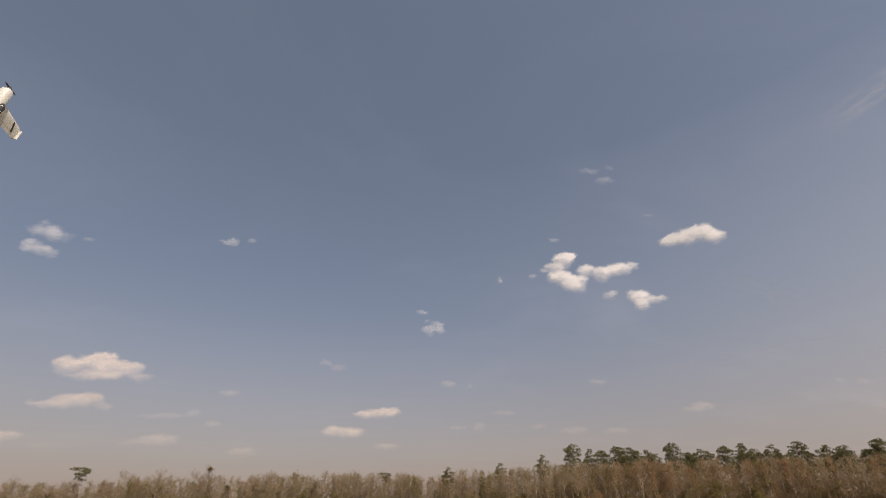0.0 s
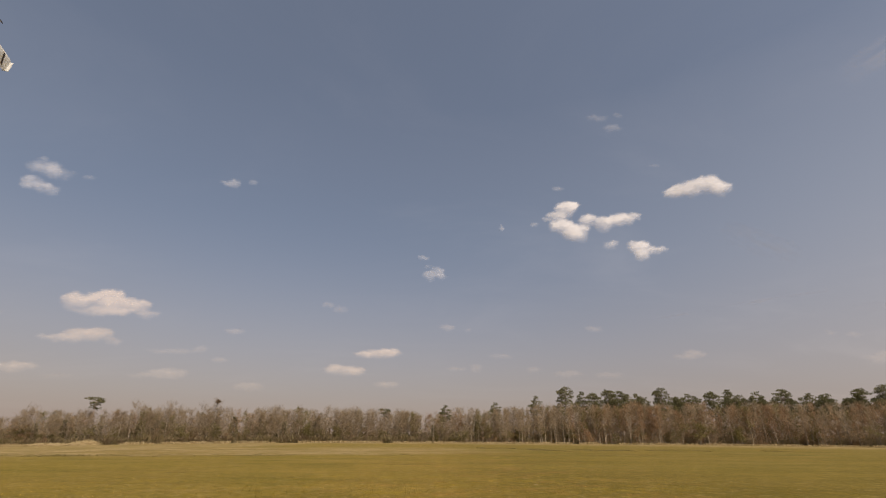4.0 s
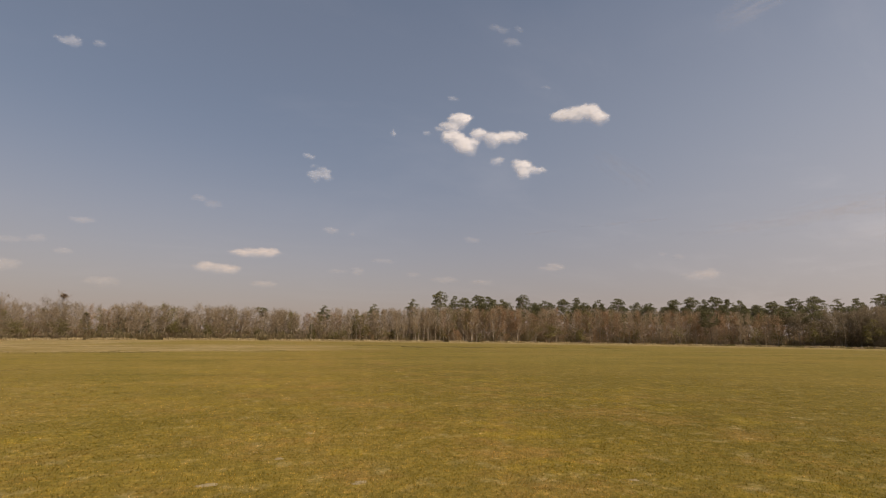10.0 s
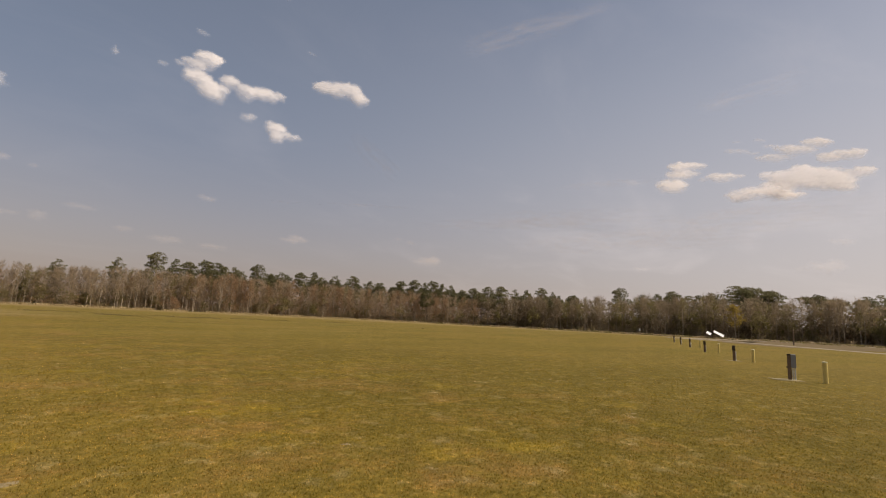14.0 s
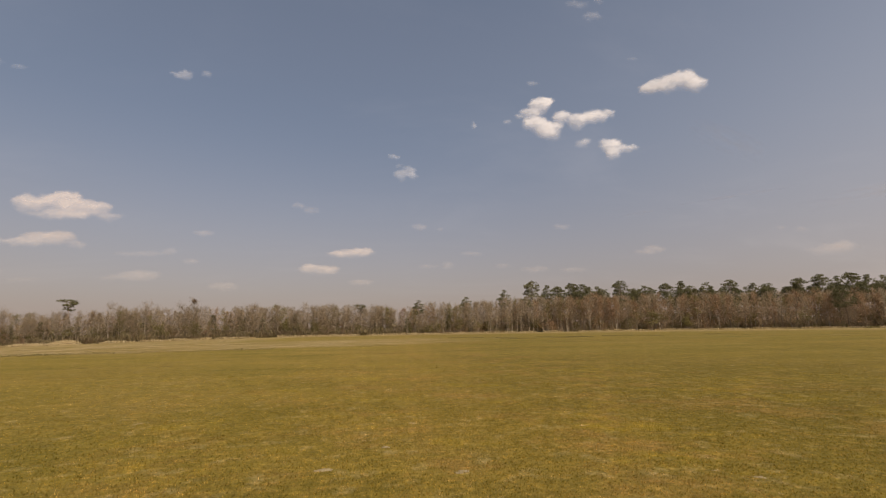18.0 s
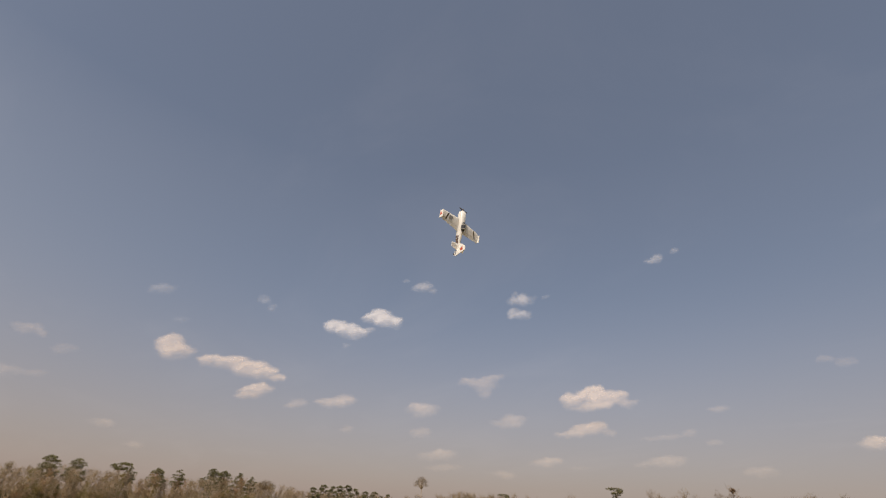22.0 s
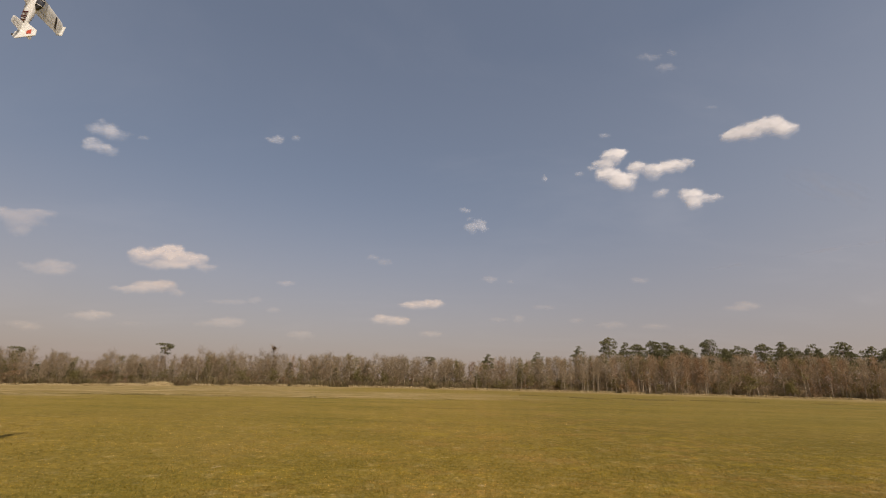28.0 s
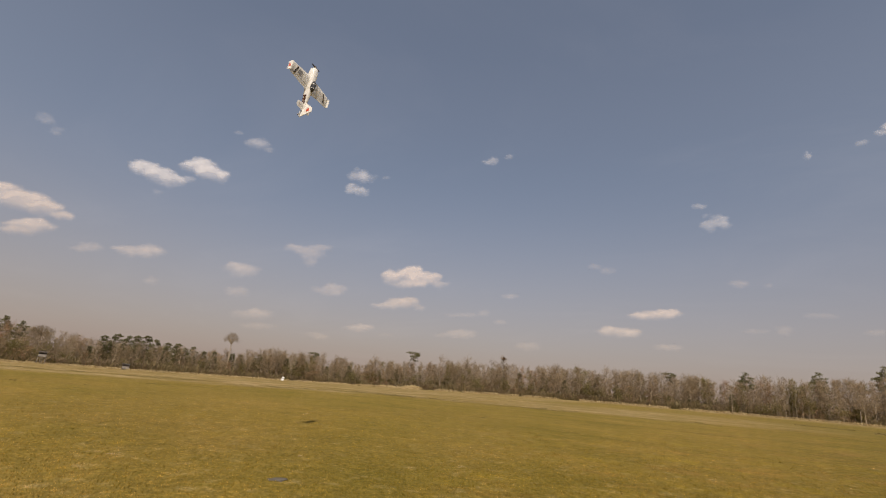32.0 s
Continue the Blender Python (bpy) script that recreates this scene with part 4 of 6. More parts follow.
def deep_woods():
    """The body of the wood: thin bare trees, and thickets between and before them."""
    rnd = random.Random(17)
    thin = [bare_tree(200 + k, 290, False, 1.6) for k in range(5)]
    src = [[(0, quads_only(w)), (1, quads_only(c))] for w, c in thin]
    src += [[(0, quads_only(w)), (2, quads_only(c))] for w, c in thin[:2]]
    src += [[(0, quads_only(w)), (3, quads_only(c))] for w, c in [bare_tree(230 + k, 240, True, 1.6) for k in range(2)]]
    src += [[(0, quads_only(w)), (4, quads_only(c))] for w, c in thin[2:5]]
    bush = len(src)
    src += [[(m, quads_only(thicket_tree(310 + k, 210, 2.2, False)[1]))] for k, m in enumerate((1, 1, 2, 3, 4, 4))]

    def stand(az, d, top, full, wide, kind):
        x, y = polar(az, d)
        z = land(x, y) - 0.1
        s = (top - z) / full
        return (x, y, z, rnd.uniform(0, 6.28), s * wide, s, kind)

    def thicket_kind(az):
        if az < -54:
            return bush + rnd.choice((4, 5, 4, 5, 4, 2, 3))
        return bush + rnd.choice((0, 1, 2, 2) if az < -18 else (0, 1, 0, 1, 0, 4, 2, 3))

    places = []
    for k in range(460):
        az = rnd.uniform(-100, 100) if k % 5 < 3 else rnd.uniform(-62, -10)
        d = table(EDGE, az) + rnd.uniform(14, 42)
        places.append(stand(az, d, crown_top(az, d) * rnd.uniform(0.65, 0.93), 8.1, rnd.uniform(1.2, 1.9), thicket_kind(az)))
    for k in range(420):
        az = rnd.uniform(-55, 75) if k < 290 else rnd.uniform(-55, -98)
        d = table(EDGE, az) + rnd.uniform(5, 18)
        places.append(stand(az, d, crown_top(az, d) * (rnd.uniform(0.5, 0.85) if k < 290 else rnd.uniform(0.7, 0.95)), 8.1, rnd.uniform(1.2, 1.9), thicket_kind(az)))
    for k in range(150):
        az = rnd.uniform(-60, -98)
        d = table(EDGE, az) + rnd.uniform(8, 26)
        places.append(stand(az, d, crown_top(az, d) * (rnd.uniform(0.35, 0.7) if k < 70 else rnd.uniform(0.85, 1.0)), 8.1, rnd.uniform(1.8, 2.8) if k < 70 else rnd.uniform(1.3, 1.8), bush + rnd.choice((4, 5, 4, 5, 3))))
    for k in range(460):
        az = rnd.uniform(-60, 90)
        d = table(EDGE, az) + rnd.uniform(-1, 5)
        tall = rnd.uniform(0.35, 0.75) if az < -54 else rnd.uniform(0.22, 0.4) if az < -18 else rnd.uniform(0.3, 0.75)
        places.append(stand(az, d, crown_top(az, d) * tall, 8.1, rnd.uniform(1.0, 1.7), thicket_kind(az)))
    for k in range(740):
        az = rnd.uniform(-100, 100) if k < 700 else rnd.choice((-1, 1)) * rnd.uniform(100, 180)
        d = table(EDGE, az) + 34 * rnd.random() ** 1.4 if k % 3 else table(EDGE, az) + rnd.uniform(-1, 8)
        top = crown_top(az, d) * rnd.uniform(0.88, 1.05) - rnd.random() ** 2 * 1.5
        u = rnd.random()
        kind = rnd.randrange(7, 9) if u < 0.12 else rnd.randrange(5, 7) if u < (0.6 if -52 < az < -18 else 0.15) else rnd.randrange(0, 5)
        if -100 < az < -52 and kind < 7:
            kind = rnd.randrange(9, 12)
        places.append(stand(az, d, top, 9.6, rnd.uniform(1.0, 1.5) if az > -4 else rnd.uniform(0.7, 1.15), kind))
    scatter("woods", src, places, [M_BARK, M_TWIG, M_REDTWIG, M_OLIVE, M_DUN], "deep leafless wood behind the field's edge", "woods")


def brush_row():
    rnd = random.Random(23)
    src = []
    for k in range(4):
        h = Heap()
        for _ in range(44):
            a = rnd.uniform(0, 6.2832)
            r = rnd.uniform(0, 1.0)
            p = (math.cos(a) * r, math.sin(a) * r, rnd.uniform(0, 0.75))
            d = Vector((math.cos(a) * 0.6, math.sin(a) * 0.6, rnd.uniform(0.3, 1.2)))
            h.blade(p, d, d.cross(Vector((rnd.gauss(0, 1), rnd.gauss(0, 1), rnd.gauss(0, 1)))), rnd.uniform(0.3, 0.8), rnd.uniform(0.13, 0.34))
        src.append([(k % 3, quads_only(h))])
    places = []
    for k in range(3600):
        az = rnd.uniform(-100, 100) if k < 2440 else rnd.uniform(-5, 80) if k < 3440 else rnd.choice((-1, 1)) * rnd.uniform(100, 180)
        u = rnd.random() ** 1.6 if k < 2440 else 0.04 * rnd.random()
        d = table(EDGE, az) + (1 if az < 0 else -2) + 34 * u
        x, y = polar(az, d)
        s = rnd.uniform(0.7, 1.6) * (1 + 1.8 * u) * (0.8 if az > 30 else 1.0)
        places.append((x, y, land(x, y) - 0.1, rnd.uniform(0, 6.28), s, s * rnd.uniform(0.8, 1.7), rnd.choice((0, 1, 3) if k >= 2440 else (0, 1, 2, 3) if az > -5 else (0, 1, 3))))
    for k in range(900):                          # low scrub before the eastern wood
        az = rnd.uniform(-98, -46)
        x, y = polar(az, table(EDGE, az) - 15 * rnd.random() ** 1.3 * min(1.0, (-40 - az) / 20))
        s = rnd.uniform(0.45, 0.95)
        places.append((x, y, land(x, y) - 0.1, rnd.uniform(0, 6.28), s * 1.5, s * rnd.uniform(0.5, 0.9), rnd.choice((2, 2, 0, 1))))
    scatter("brush", src, places, [M_BRUSH, M_TWIG, M_OLIVE], "tangled brown and olive brush under the trees", "brush")


def straw_band():
    rnd = random.Random(29)
    src = []
    for k in range(3):
        h = Heap()
        for _ in range(26):
            a = rnd.uniform(0, 6.2832)
            r = rnd.uniform(0, 0.6)
            d = Vector((math.cos(a) * 0.5, math.sin(a) * 0.5, rnd.uniform(0.9, 1.6)))
            h.blade((math.cos(a) * r, math.sin(a) * r, 0), d, d.cross(Vector((rnd.gauss(0, 1), rnd.gauss(0, 1), 0.2))), rnd.uniform(0.35, 0.85), rnd.uniform(0.05, 0.1))
        src.append([(0, quads_only(h))])
    places = []
    for k in range(3200):
        az = rnd.uniform(-98, 98)
        d = table(EDGE, az) - rnd.uniform(0, 9) ** 1.0 - (4 if az > 30 else 0) * rnd.random()
        if az < -58 and rnd.random() < 0.75:
            continue
        if noise.noise((az * 0.35, 1.3, 0)) < -0.32:
            continue
        x, y = polar(az, d)
        s = rnd.uniform(0.6, 1.25) * (0.62 if az > 30 else 1.0)
        places.append((x, y, land(x, y) - 0.03, rnd.uniform(0, 6.28), s * 1.5, s, rnd.randrange(3)))
    scatter("tall_grass", src, places, [M_STRAW], "band of tall dry straw-coloured grass before the wood", "tall grass")


def rank_weeds():
    """Dark uncut growth in a broken line along the mower's last pass."""
    rnd = random.Random(61)
    src = []
    for k in range(3):
        h = Heap()
        for _ in range(16):
            a, r = rnd.uniform(0, 6.2832), rnd.uniform(0, 0.5)
            d = Vector((math.cos(a) * 0.6, math.sin(a) * 0.6, rnd.uniform(0.3, 1.0)))
            h.blade((math.cos(a) * r, math.sin(a) * r, 0), d, d.cross(Vector((rnd.gauss(0, 1), rnd.gauss(0, 1), 0.2))), rnd.uniform(0.15, 0.4), rnd.uniform(0.05, 0.1))
        src.append([(0, quads_only(h))])
    line = [(-96, 20), (-60, 28.5), (-52.5, 35.5), (-42.5, 37), (-40, 47), (-28, 50), (-9, 54), (14, 66)]
    places = []
    for k in range(800):
        u = rnd.random() * (len(line) - 1)
        i = int(u)
        (x0, y0), (x1, y1) = line[i], line[i + 1]
        x, y = x0 + (x1 - x0) * (u - i), y0 + (y1 - y0) * (u - i)
        if noise.noise((x * 0.16, y * 0.16, 4.0)) < -0.18 + 0.02 * max(0.0, x + 20):
            continue
        x, y = x + rnd.gauss(0, 1.4), y + rnd.gauss(0, 2.2) + 2.5 * noise.noise((x * 0.1, 2.0, 0))
        s = rnd.uniform(0.5, 1.1)
        places.append((x, y, land(x, y) - 0.02, rnd.uniform(0, 6.28), s * 1.2, s * 0.3, rnd.randrange(3)))
    belt = [(-6, 104), (-14, 88), (-24, 100), (-37, 112)]
    for k in range(420):
        u = rnd.random() * (len(belt) - 1)
        i = int(u)
        (a0, d0), (a1, d1) = belt[i], belt[i + 1]
        az, d = a0 + (a1 - a0) * (u - i), d0 + (d1 - d0) * (u - i) + rnd.gauss(0, 4)
        if noise.noise((az * 0.5, d * 0.05, 7.0)) < -0.05:
            continue
        x, y = polar(az, d)
        places.append((x, y, land(x, y) - 0.02, rnd.uniform(0, 6.28), 1.3, rnd.uniform(0.25, 0.5), rnd.randrange(3)))
    for k in range(70):
        az, d = rnd.uniform(-62, 75), 22 * 5.2 ** rnd.random()
        span, thin = rnd.uniform(0.5, 1.8) * d / 40, rnd.uniform(0.1, 0.3) * d / 40
        for _ in range(rnd.randrange(10, 26)):
            a, r = az + math.degrees(rnd.gauss(0, span) / d), d + rnd.gauss(0, thin)
            x, y = polar(a, r)
            s = rnd.uniform(0.25, 0.5) * (d / 60) ** 0.5
            places.append((x, y, land(x, y) - 0.01, rnd.uniform(0, 6.28), s, s * 0.35, rnd.randrange(3)))
    scatter("rank_weeds", src, places, [M_WEED], "low dark uncut weeds along the mown edge", "weeds")


def turf():
    """Short tufts on the near part of the field, thinning with distance."""
    rng = np.random.default_rng(5)
    n = 170000
    az = np.radians(rng.uniform(-96, 78, n))
    d = 3.4 * (42 / 3.4) ** (rng.random(n) ** 0.9)
    keep = rng.random(n) > np.clip((d - 10) / 20, 0, 1) ** 0.8
    az, d = az[keep], d[keep]
    n = len(d)
    cx, cy = -d * np.sin(az), d * np.cos(az)
    b = 3
    cx, cy = np.repeat(cx, b), np.repeat(cy, b)
    size = np.repeat(0.65 + 0.3 * d / 9, b)
    m = n * b
    a = rng.uniform(0, 2 * np.pi, m)          # the way each blade leans
    r = rng.uniform(0, 0.16, m) * size
    hgt = rng.uniform(0.008, 0.026, m) * np.minimum(size, 1.3)
    px, py = cx + r * np.cos(a), cy + r * np.sin(a)
    sa = a + rng.uniform(1.35, 1.8, m)
    wd = rng.uniform(0.004, 0.010, m) * size
    lx, ly = np.cos(a) * hgt * 0.9, np.sin(a) * hgt * 0.9
    v = np.empty((m, 3, 3))
    v[:, 0] = np.stack([px - np.cos(sa) * wd, py - np.sin(sa) * wd, np.full(m, -0.004)], 1)
    v[:, 1] = np.stack([px + np.cos(sa) * wd, py + np.sin(sa) * wd, np.full(m, -0.004)], 1)
    v[:, 2] = np.stack([px + lx, py + ly, hgt], 1)
    me = bpy.data.meshes.new("turf")
    me.vertices.add(m * 3)
    me.vertices.foreach_set("co", v.ravel())
    me.loops.add(m * 3)
    me.loops.foreach_set("vertex_index", np.arange(m * 3))
    me.polygons.add(m)
    me.polygons.foreach_set("loop_start", np.arange(0, m * 3, 3))
    me.polygons.foreach_set("loop_total", np.full(m, 3))
    me.materials.append(M_BLADE)
    me.update(calc_edges=True)
    tagged(new("turf", me), "short mown grass tufts, olive and straw", "grass", kind="stuff")


def bare_spot(x, y, rx, ry, spin):
    """A thin crust of pale sand where the turf has worn through, broken at the rim by tufts."""
    h = Heap()
    n = 26
    verts = []
    for i in range(n):
        for k in range(n):
            u, w = 2.6 * i / (n - 1) - 1.3, 2.6 * k / (n - 1) - 1.3
            a, b = u * rx * 0.6, w * ry * 0.75
            f = 0.75 - u * u - w * w + 1.1 * noise.noise((a * 9 + x, b * 9 + y, 0)) + 0.9 * noise.noise((a * 28 + x, b * 28 + y, 3))
            verts.append((a, b, max(-0.02, min(0.016, 0.014 * f))))
    h.add(verts, [(i * n + k, (i + 1) * n + k, (i + 1) * n + k + 1, i * n + k + 1) for i in range(n - 1) for k in range(n - 1)])
    ob = new("bare_patch", h.mesh("bare_patch", M_BARE, smooth=True))
    ob.matrix_basis = pose(x, y, 0.002, 0, 0, spin)
    tagged(ob, "small worn patch of pale sandy soil in the turf", "bare patch", "worn sandy patches")


for x, y, rx, ry, spin in ((0.76, 6.05, 0.16, 0.10, 20), (-0.92, 6.35, 0.24, 0.08, 15), (2.9, 3.65, 0.11, 0.07, 60), (4.05, 5.32, 0.15, 0.04, -30), (0.82, 4.86, 0.22, 0.09, 35),
                            (4.57, 1.97, 0.26, 0.13, 80), (4.2, 2.3, 0.12, 0.08, 10), (4.56, 21.1, 0.16, 0.12, 0), (-0.2, 7.4, 0.10, 0.06, 0)):
    bare_spot(x, y, rx, ry, spin)
deep_woods()
brush_row()
straw_band()
rank_weeds()
turf()

# ---- clouds ----
GRID = np.random.default_rng(11).random((64, 64))


def value_noise(x, y):
    xi, yi = np.floor(x).astype(int), np.floor(y).astype(int)
    fx, fy = x - xi, y - yi
    fx, fy = fx * fx * (3 - 2 * fx), fy * fy * (3 - 2 * fy)
    g = lambda a, b: GRID[a % 64, b % 64]
    return (g(xi, yi) * (1 - fx) + g(xi + 1, yi) * fx) * (1 - fy) + (g(xi, yi + 1) * (1 - fx) + g(xi + 1, yi + 1) * fx) * fy


def fbm(x, y, octaves=5):
    t, amp, out = 0.0, 0.5, 0
    for _ in range(octaves):
        out = out + amp * (value_noise(x, y) - 0.5)
        x, y, amp = x * 2.03 + 7.1, y * 2.03 + 3.7, amp * 0.55
    return out


def soft_step(lo, hi, v):
    t = np.clip((v - lo) / (hi - lo), 0, 1)
    return t * t * (3 - 2 * t)


def cloud_sheet(az, el, dist, U, W, alpha, bulge, lean, material, closed=True):
    """A cloud's front and back skin over a grid of degrees from its middle; vapour thins towards its rim."""
    k = dist * math.pi / 180
    nz, nx = U.shape
    idx = np.arange(nx * nz).reshape(nz, nx)
    depth = W * k * lean
    front = np.stack([U * k, depth - bulge * k, W * k], -1).reshape(-1, 3)
    back = np.stack([U * k, depth + bulge * k * 0.35 + k * 0.02, W * k], -1).reshape(-1, 3)
    q = np.stack([idx[:-1, :-1], idx[:-1, 1:], idx[1:, 1:], idx[1:, :-1]], -1).reshape(-1, 4)
    al = alpha.reshape(-1)
    q = q[al[q].max(1) > 0.004]
    allq = np.concatenate([q, q[:, ::-1] + nx * nz]) if closed else q
    allv = np.concatenate([front, back]) if closed else front
    alls = np.concatenate([al, al * 0.3]) if closed else al
    used, inv = np.unique(allq, return_inverse=True)
    me = bpy.data.meshes.new("cloud")
    me.from_pydata(allv[used].tolist(), [], inv.reshape(-1, 4).tolist())
    at = me.attributes.new("thick", "FLOAT", "POINT")
    at.data.foreach_set("value", alls[used])
    me.materials.append(material)
    me.polygons.foreach_set("use_smooth", [True] * len(me.polygons))
    ob = new("cloud", me)
    a, e = radians(az), radians(el)
    ob.location = (-math.sin(a) * math.cos(e) * dist, math.cos(a) * math.cos(e) * dist, EYE + math.sin(e) * dist)
    ob.rotation_euler = (e, 0, a)
    return ob


CLOUD_SEED = [0]


def cumulus(tilt, lobes):
    """A heap of soft lobes, each (angle left of +y, height, half width, half depth in degrees, density), with crisp tops and a fading base."""
    CLOUD_SEED[0] += 1
    rnd = random.Random(CLOUD_SEED[0])
    wsum = sum(l[2] * l[3] for l in lobes)
    az0 = sum(l[0] * l[2] * l[3] for l in lobes) / wsum
    el0 = sum(l[1] * l[2] * l[3] for l in lobes) / wsum
    ca, ct, st = math.cos(radians(el0)), math.cos(radians(tilt)), math.sin(radians(tilt))
    flat = [(-(a - az0) * ca, e - el0, rx, rz, d) for a, e, rx, rz, d in lobes]
    size = sum(l[3] * l[2] * l[3] for l in lobes) / wsum
    pad = 0.9 * max(l[3] for l in lobes) + 0.2
    x0, x1 = min(u - rx for u, w, rx, rz, d in flat) - pad, max(u + rx for u, w, rx, rz, d in flat) + pad
    z0, z1 = min(w - rz * 1.5 for u, w, rx, rz, d in flat) - pad, max(w + rz for u, w, rx, rz, d in flat) + pad
    step = max(0.065, min(0.12, size * 0.13))
    U, W = np.meshgrid(np.linspace(x0, x1, int((x1 - x0) / step) + 2), np.linspace(z0, z1, int((z1 - z0) / step) + 2))
    ox, oz = rnd.uniform(0, 60), rnd.uniform(0, 60)
    fr = 0.85 / size
    thick = max(l[4] for l in lobes)
    ragged = 1.35 if thick > 0.7 else 1.7
    full = 1.4 if el0 < 12 and az0 > -12 else 1.24        # the far low heaps are broad and soft
    wu = U + size * ragged * (0.9 * fbm(U * fr * 0.8 + ox, W * fr + oz, 5) + 0.25 * fbm(U * fr * 3 + oz, W * fr * 3 + ox, 3))
    ww = W + size * ragged * (0.75 * fbm(U * fr * 0.8 + oz, W * fr + ox + 9, 5) + 0.2 * fbm(U * fr * 3 + ox, W * fr * 3 + oz, 3))
    bu, bw = U + size * 0.6 * fbm(U * fr * 0.8 + ox, W * fr + oz, 2), W + size * 0.6 * fbm(U * fr * 0.8 + oz, W * fr + ox + 9, 2)
    clear, heap = np.ones(U.shape), np.zeros(U.shape)
    for u, w, rx, rz, d in flat:
        du, dw = (wu - u) * ct + (ww - w) * st, (ww - w) * ct - (wu - u) * st
        g = 1 - (du / (rx * full)) ** 2 - (dw / (rz * np.where(dw < 0, 1.3 * full, full))) ** 2
        crisp = np.where(dw < 0, 1.3, 0.9) if thick > 0.7 else 1.3
        clear = clear * (1 - d * soft_step(0, 1, g / crisp) * (0.45 + 0.55 * soft_step(-1.3, 0.6, dw / rz)))
        du, dw = (bu - u) * ct + (bw - w) * st, (bw - w) * ct - (bu - u) * st
        heap = heap + (np.maximum(1 - (du / (rx * 1.5)) ** 2 - (dw / (rz * 1.7)) ** 2, 0) * min(rx, rz * 1.2)) ** 3
    f = 1 - clear
    detail = fbm(U * fr * 1.2 + oz + 5, W * fr * 1.6 + ox, 4)
    # haze before low clouds, put in as thinner vapour
    haze = 0.45 + 0.55 * min(1.0, max(0.0, (el0 - 3) / (19 if az0 > -60 else 9)))
    alpha = np.clip(f * (1.0 + 0.6 * detail) - 0.05 * (1 - f) - 0.01, 0, 0.9) * haze * (0.50 if el0 < 16 and az0 > -12 else 0.54 if az0 > -12 or el0 < 16 and az0 > -60 else 0.73 if az0 > -60 else 1.1) * (1.0 if thick > 0.7 else 0.72)
    bulge = np.cbrt(heap) * 1.1
    dist = min(max(1000 / math.sin(radians(el0)), 2200), 4700)
    # low clouds take the colour with the distance haze painted in
    hazed = el0 < 14.5 and az0 > -60
    ob = cloud_sheet(az0, el0, dist, U, W, alpha, bulge, 2.0 if az0 > -60 else 3.0, M_CLOUD_LOW if hazed else M_CLOUD)
    label = "bright heaped cumulus cloud of several joined lobes" if len(lobes) > 4 and thick > 0.8 else "small white cumulus cloud with a soft flat base" if thick > 0.6 else "faint wisp of thin cumulus cloud"
    return tagged(ob, label, "cloud", "fair-weather clouds")


def cirrus(az, el, wide, high, tilt, thick, seed, grain=(0.5, 2.6)):
    """A thin sheet of ice cloud combed into streaks along its length."""
    rnd = random.Random(seed)
    U, W = np.meshgrid(np.linspace(-wide, wide, 110), np.linspace(-high, high, 50))
    ox, oz = rnd.uniform(0, 60), rnd.uniform(0, 60)
    n = fbm(U * grain[0] + ox, W * grain[1] + U * 0.15 + oz, 6)
    f = np.maximum(1 - (U / wide) ** 2, 0) * np.maximum(1 - (W / high + 0.6 * fbm(U * 0.25 + oz, W * 0.1 + ox, 3)) ** 2, 0)
    alpha = np.clip(f * (0.45 + 2.1 * n), 0, 1) * thick
    c, s = math.cos(radians(tilt)), math.sin(radians(tilt))
    ob = cloud_sheet(az, el, 4650, U * c - W * s, U * s + W * c, alpha, alpha * 0.0, 0.0, M_CIRRUS, False)
    return tagged(ob, "thin pale streak of high cirrus", "cloud", "cirrus streaks")


# the heaps, each lobe by angle left of +y, height, half width, half depth, density
cumulus(-15.7, [(-30.88, 25.99, 0.94, 0.51, 0.9), (-31.94, 26.08, 0.96, 0.66, 1), (-33.27, 26.09, 1.3, 0.88, 1), (-34.67, 26.15, 1.26, 0.93, 1), (-35.74, 25.61, 0.95, 0.81, 1)])
cumulus(-8.3, [(-17.89, 26.19, 1.47, 0.9, 1), (-18.85, 26.41, 0.79, 0.54, 0.9), (-16.82, 25.36, 1.17, 0.5, 0.7), (-15.42, 25.14, 0.57, 0.28, 0.4), (-17.71, 24.13, 1.66, 0.86, 1), (-19.39, 23.35, 1.23, 0.9, 1), (-18.58, 23.03, 1.11, 0.54, 0.8), (-20.77, 24.44, 0.87, 0.66, 0.8), (-22.49, 23.92, 1.11, 0.79, 0.85), (-23.88, 23.98, 0.88, 0.65, 0.8), (-24.86, 24.11, 0.99, 0.73, 0.85), (-26.11, 24.39, 0.73, 0.5, 0.6)])
cumulus(-8.2, [(-17.48, 28.52, 0.71, 0.31, 0.35)])
cumulus(-5.6, [(-13.99, 24.62, 0.6, 0.3, 0.35)])
cumulus(-8.4, [(-23.11, 21.3, 0.85, 0.48, 0.65)])
cumulus(-9.6, [(-26.26, 20.57, 1.21, 0.85, 0.95), (-26.52, 19.75, 0.85, 0.63, 0.8), (-27.79, 19.99, 0.83, 0.46, 0.7), (-28.83, 19.93, 0.5, 0.29, 0.45)])
cumulus(-15.1, [(-29.56, 29.21, 0.73, 0.22, 0.2)])
cumulus(-14.7, [(-23.59, 35.73, 1.5, 0.49, 0.25), (-25.32, 34.29, 1.05, 0.42, 0.3), (-26.22, 35.46, 0.69, 0.28, 0.2)])
cumulus(-3.9, [(-19.91, 11.88, 1.07, 0.35, 0.4)])
cumulus(-4.3, [(-29.98, 8.58, 1.16, 0.38, 0.6), (-28.95, 8.29, 1.12, 0.31, 0.45)])
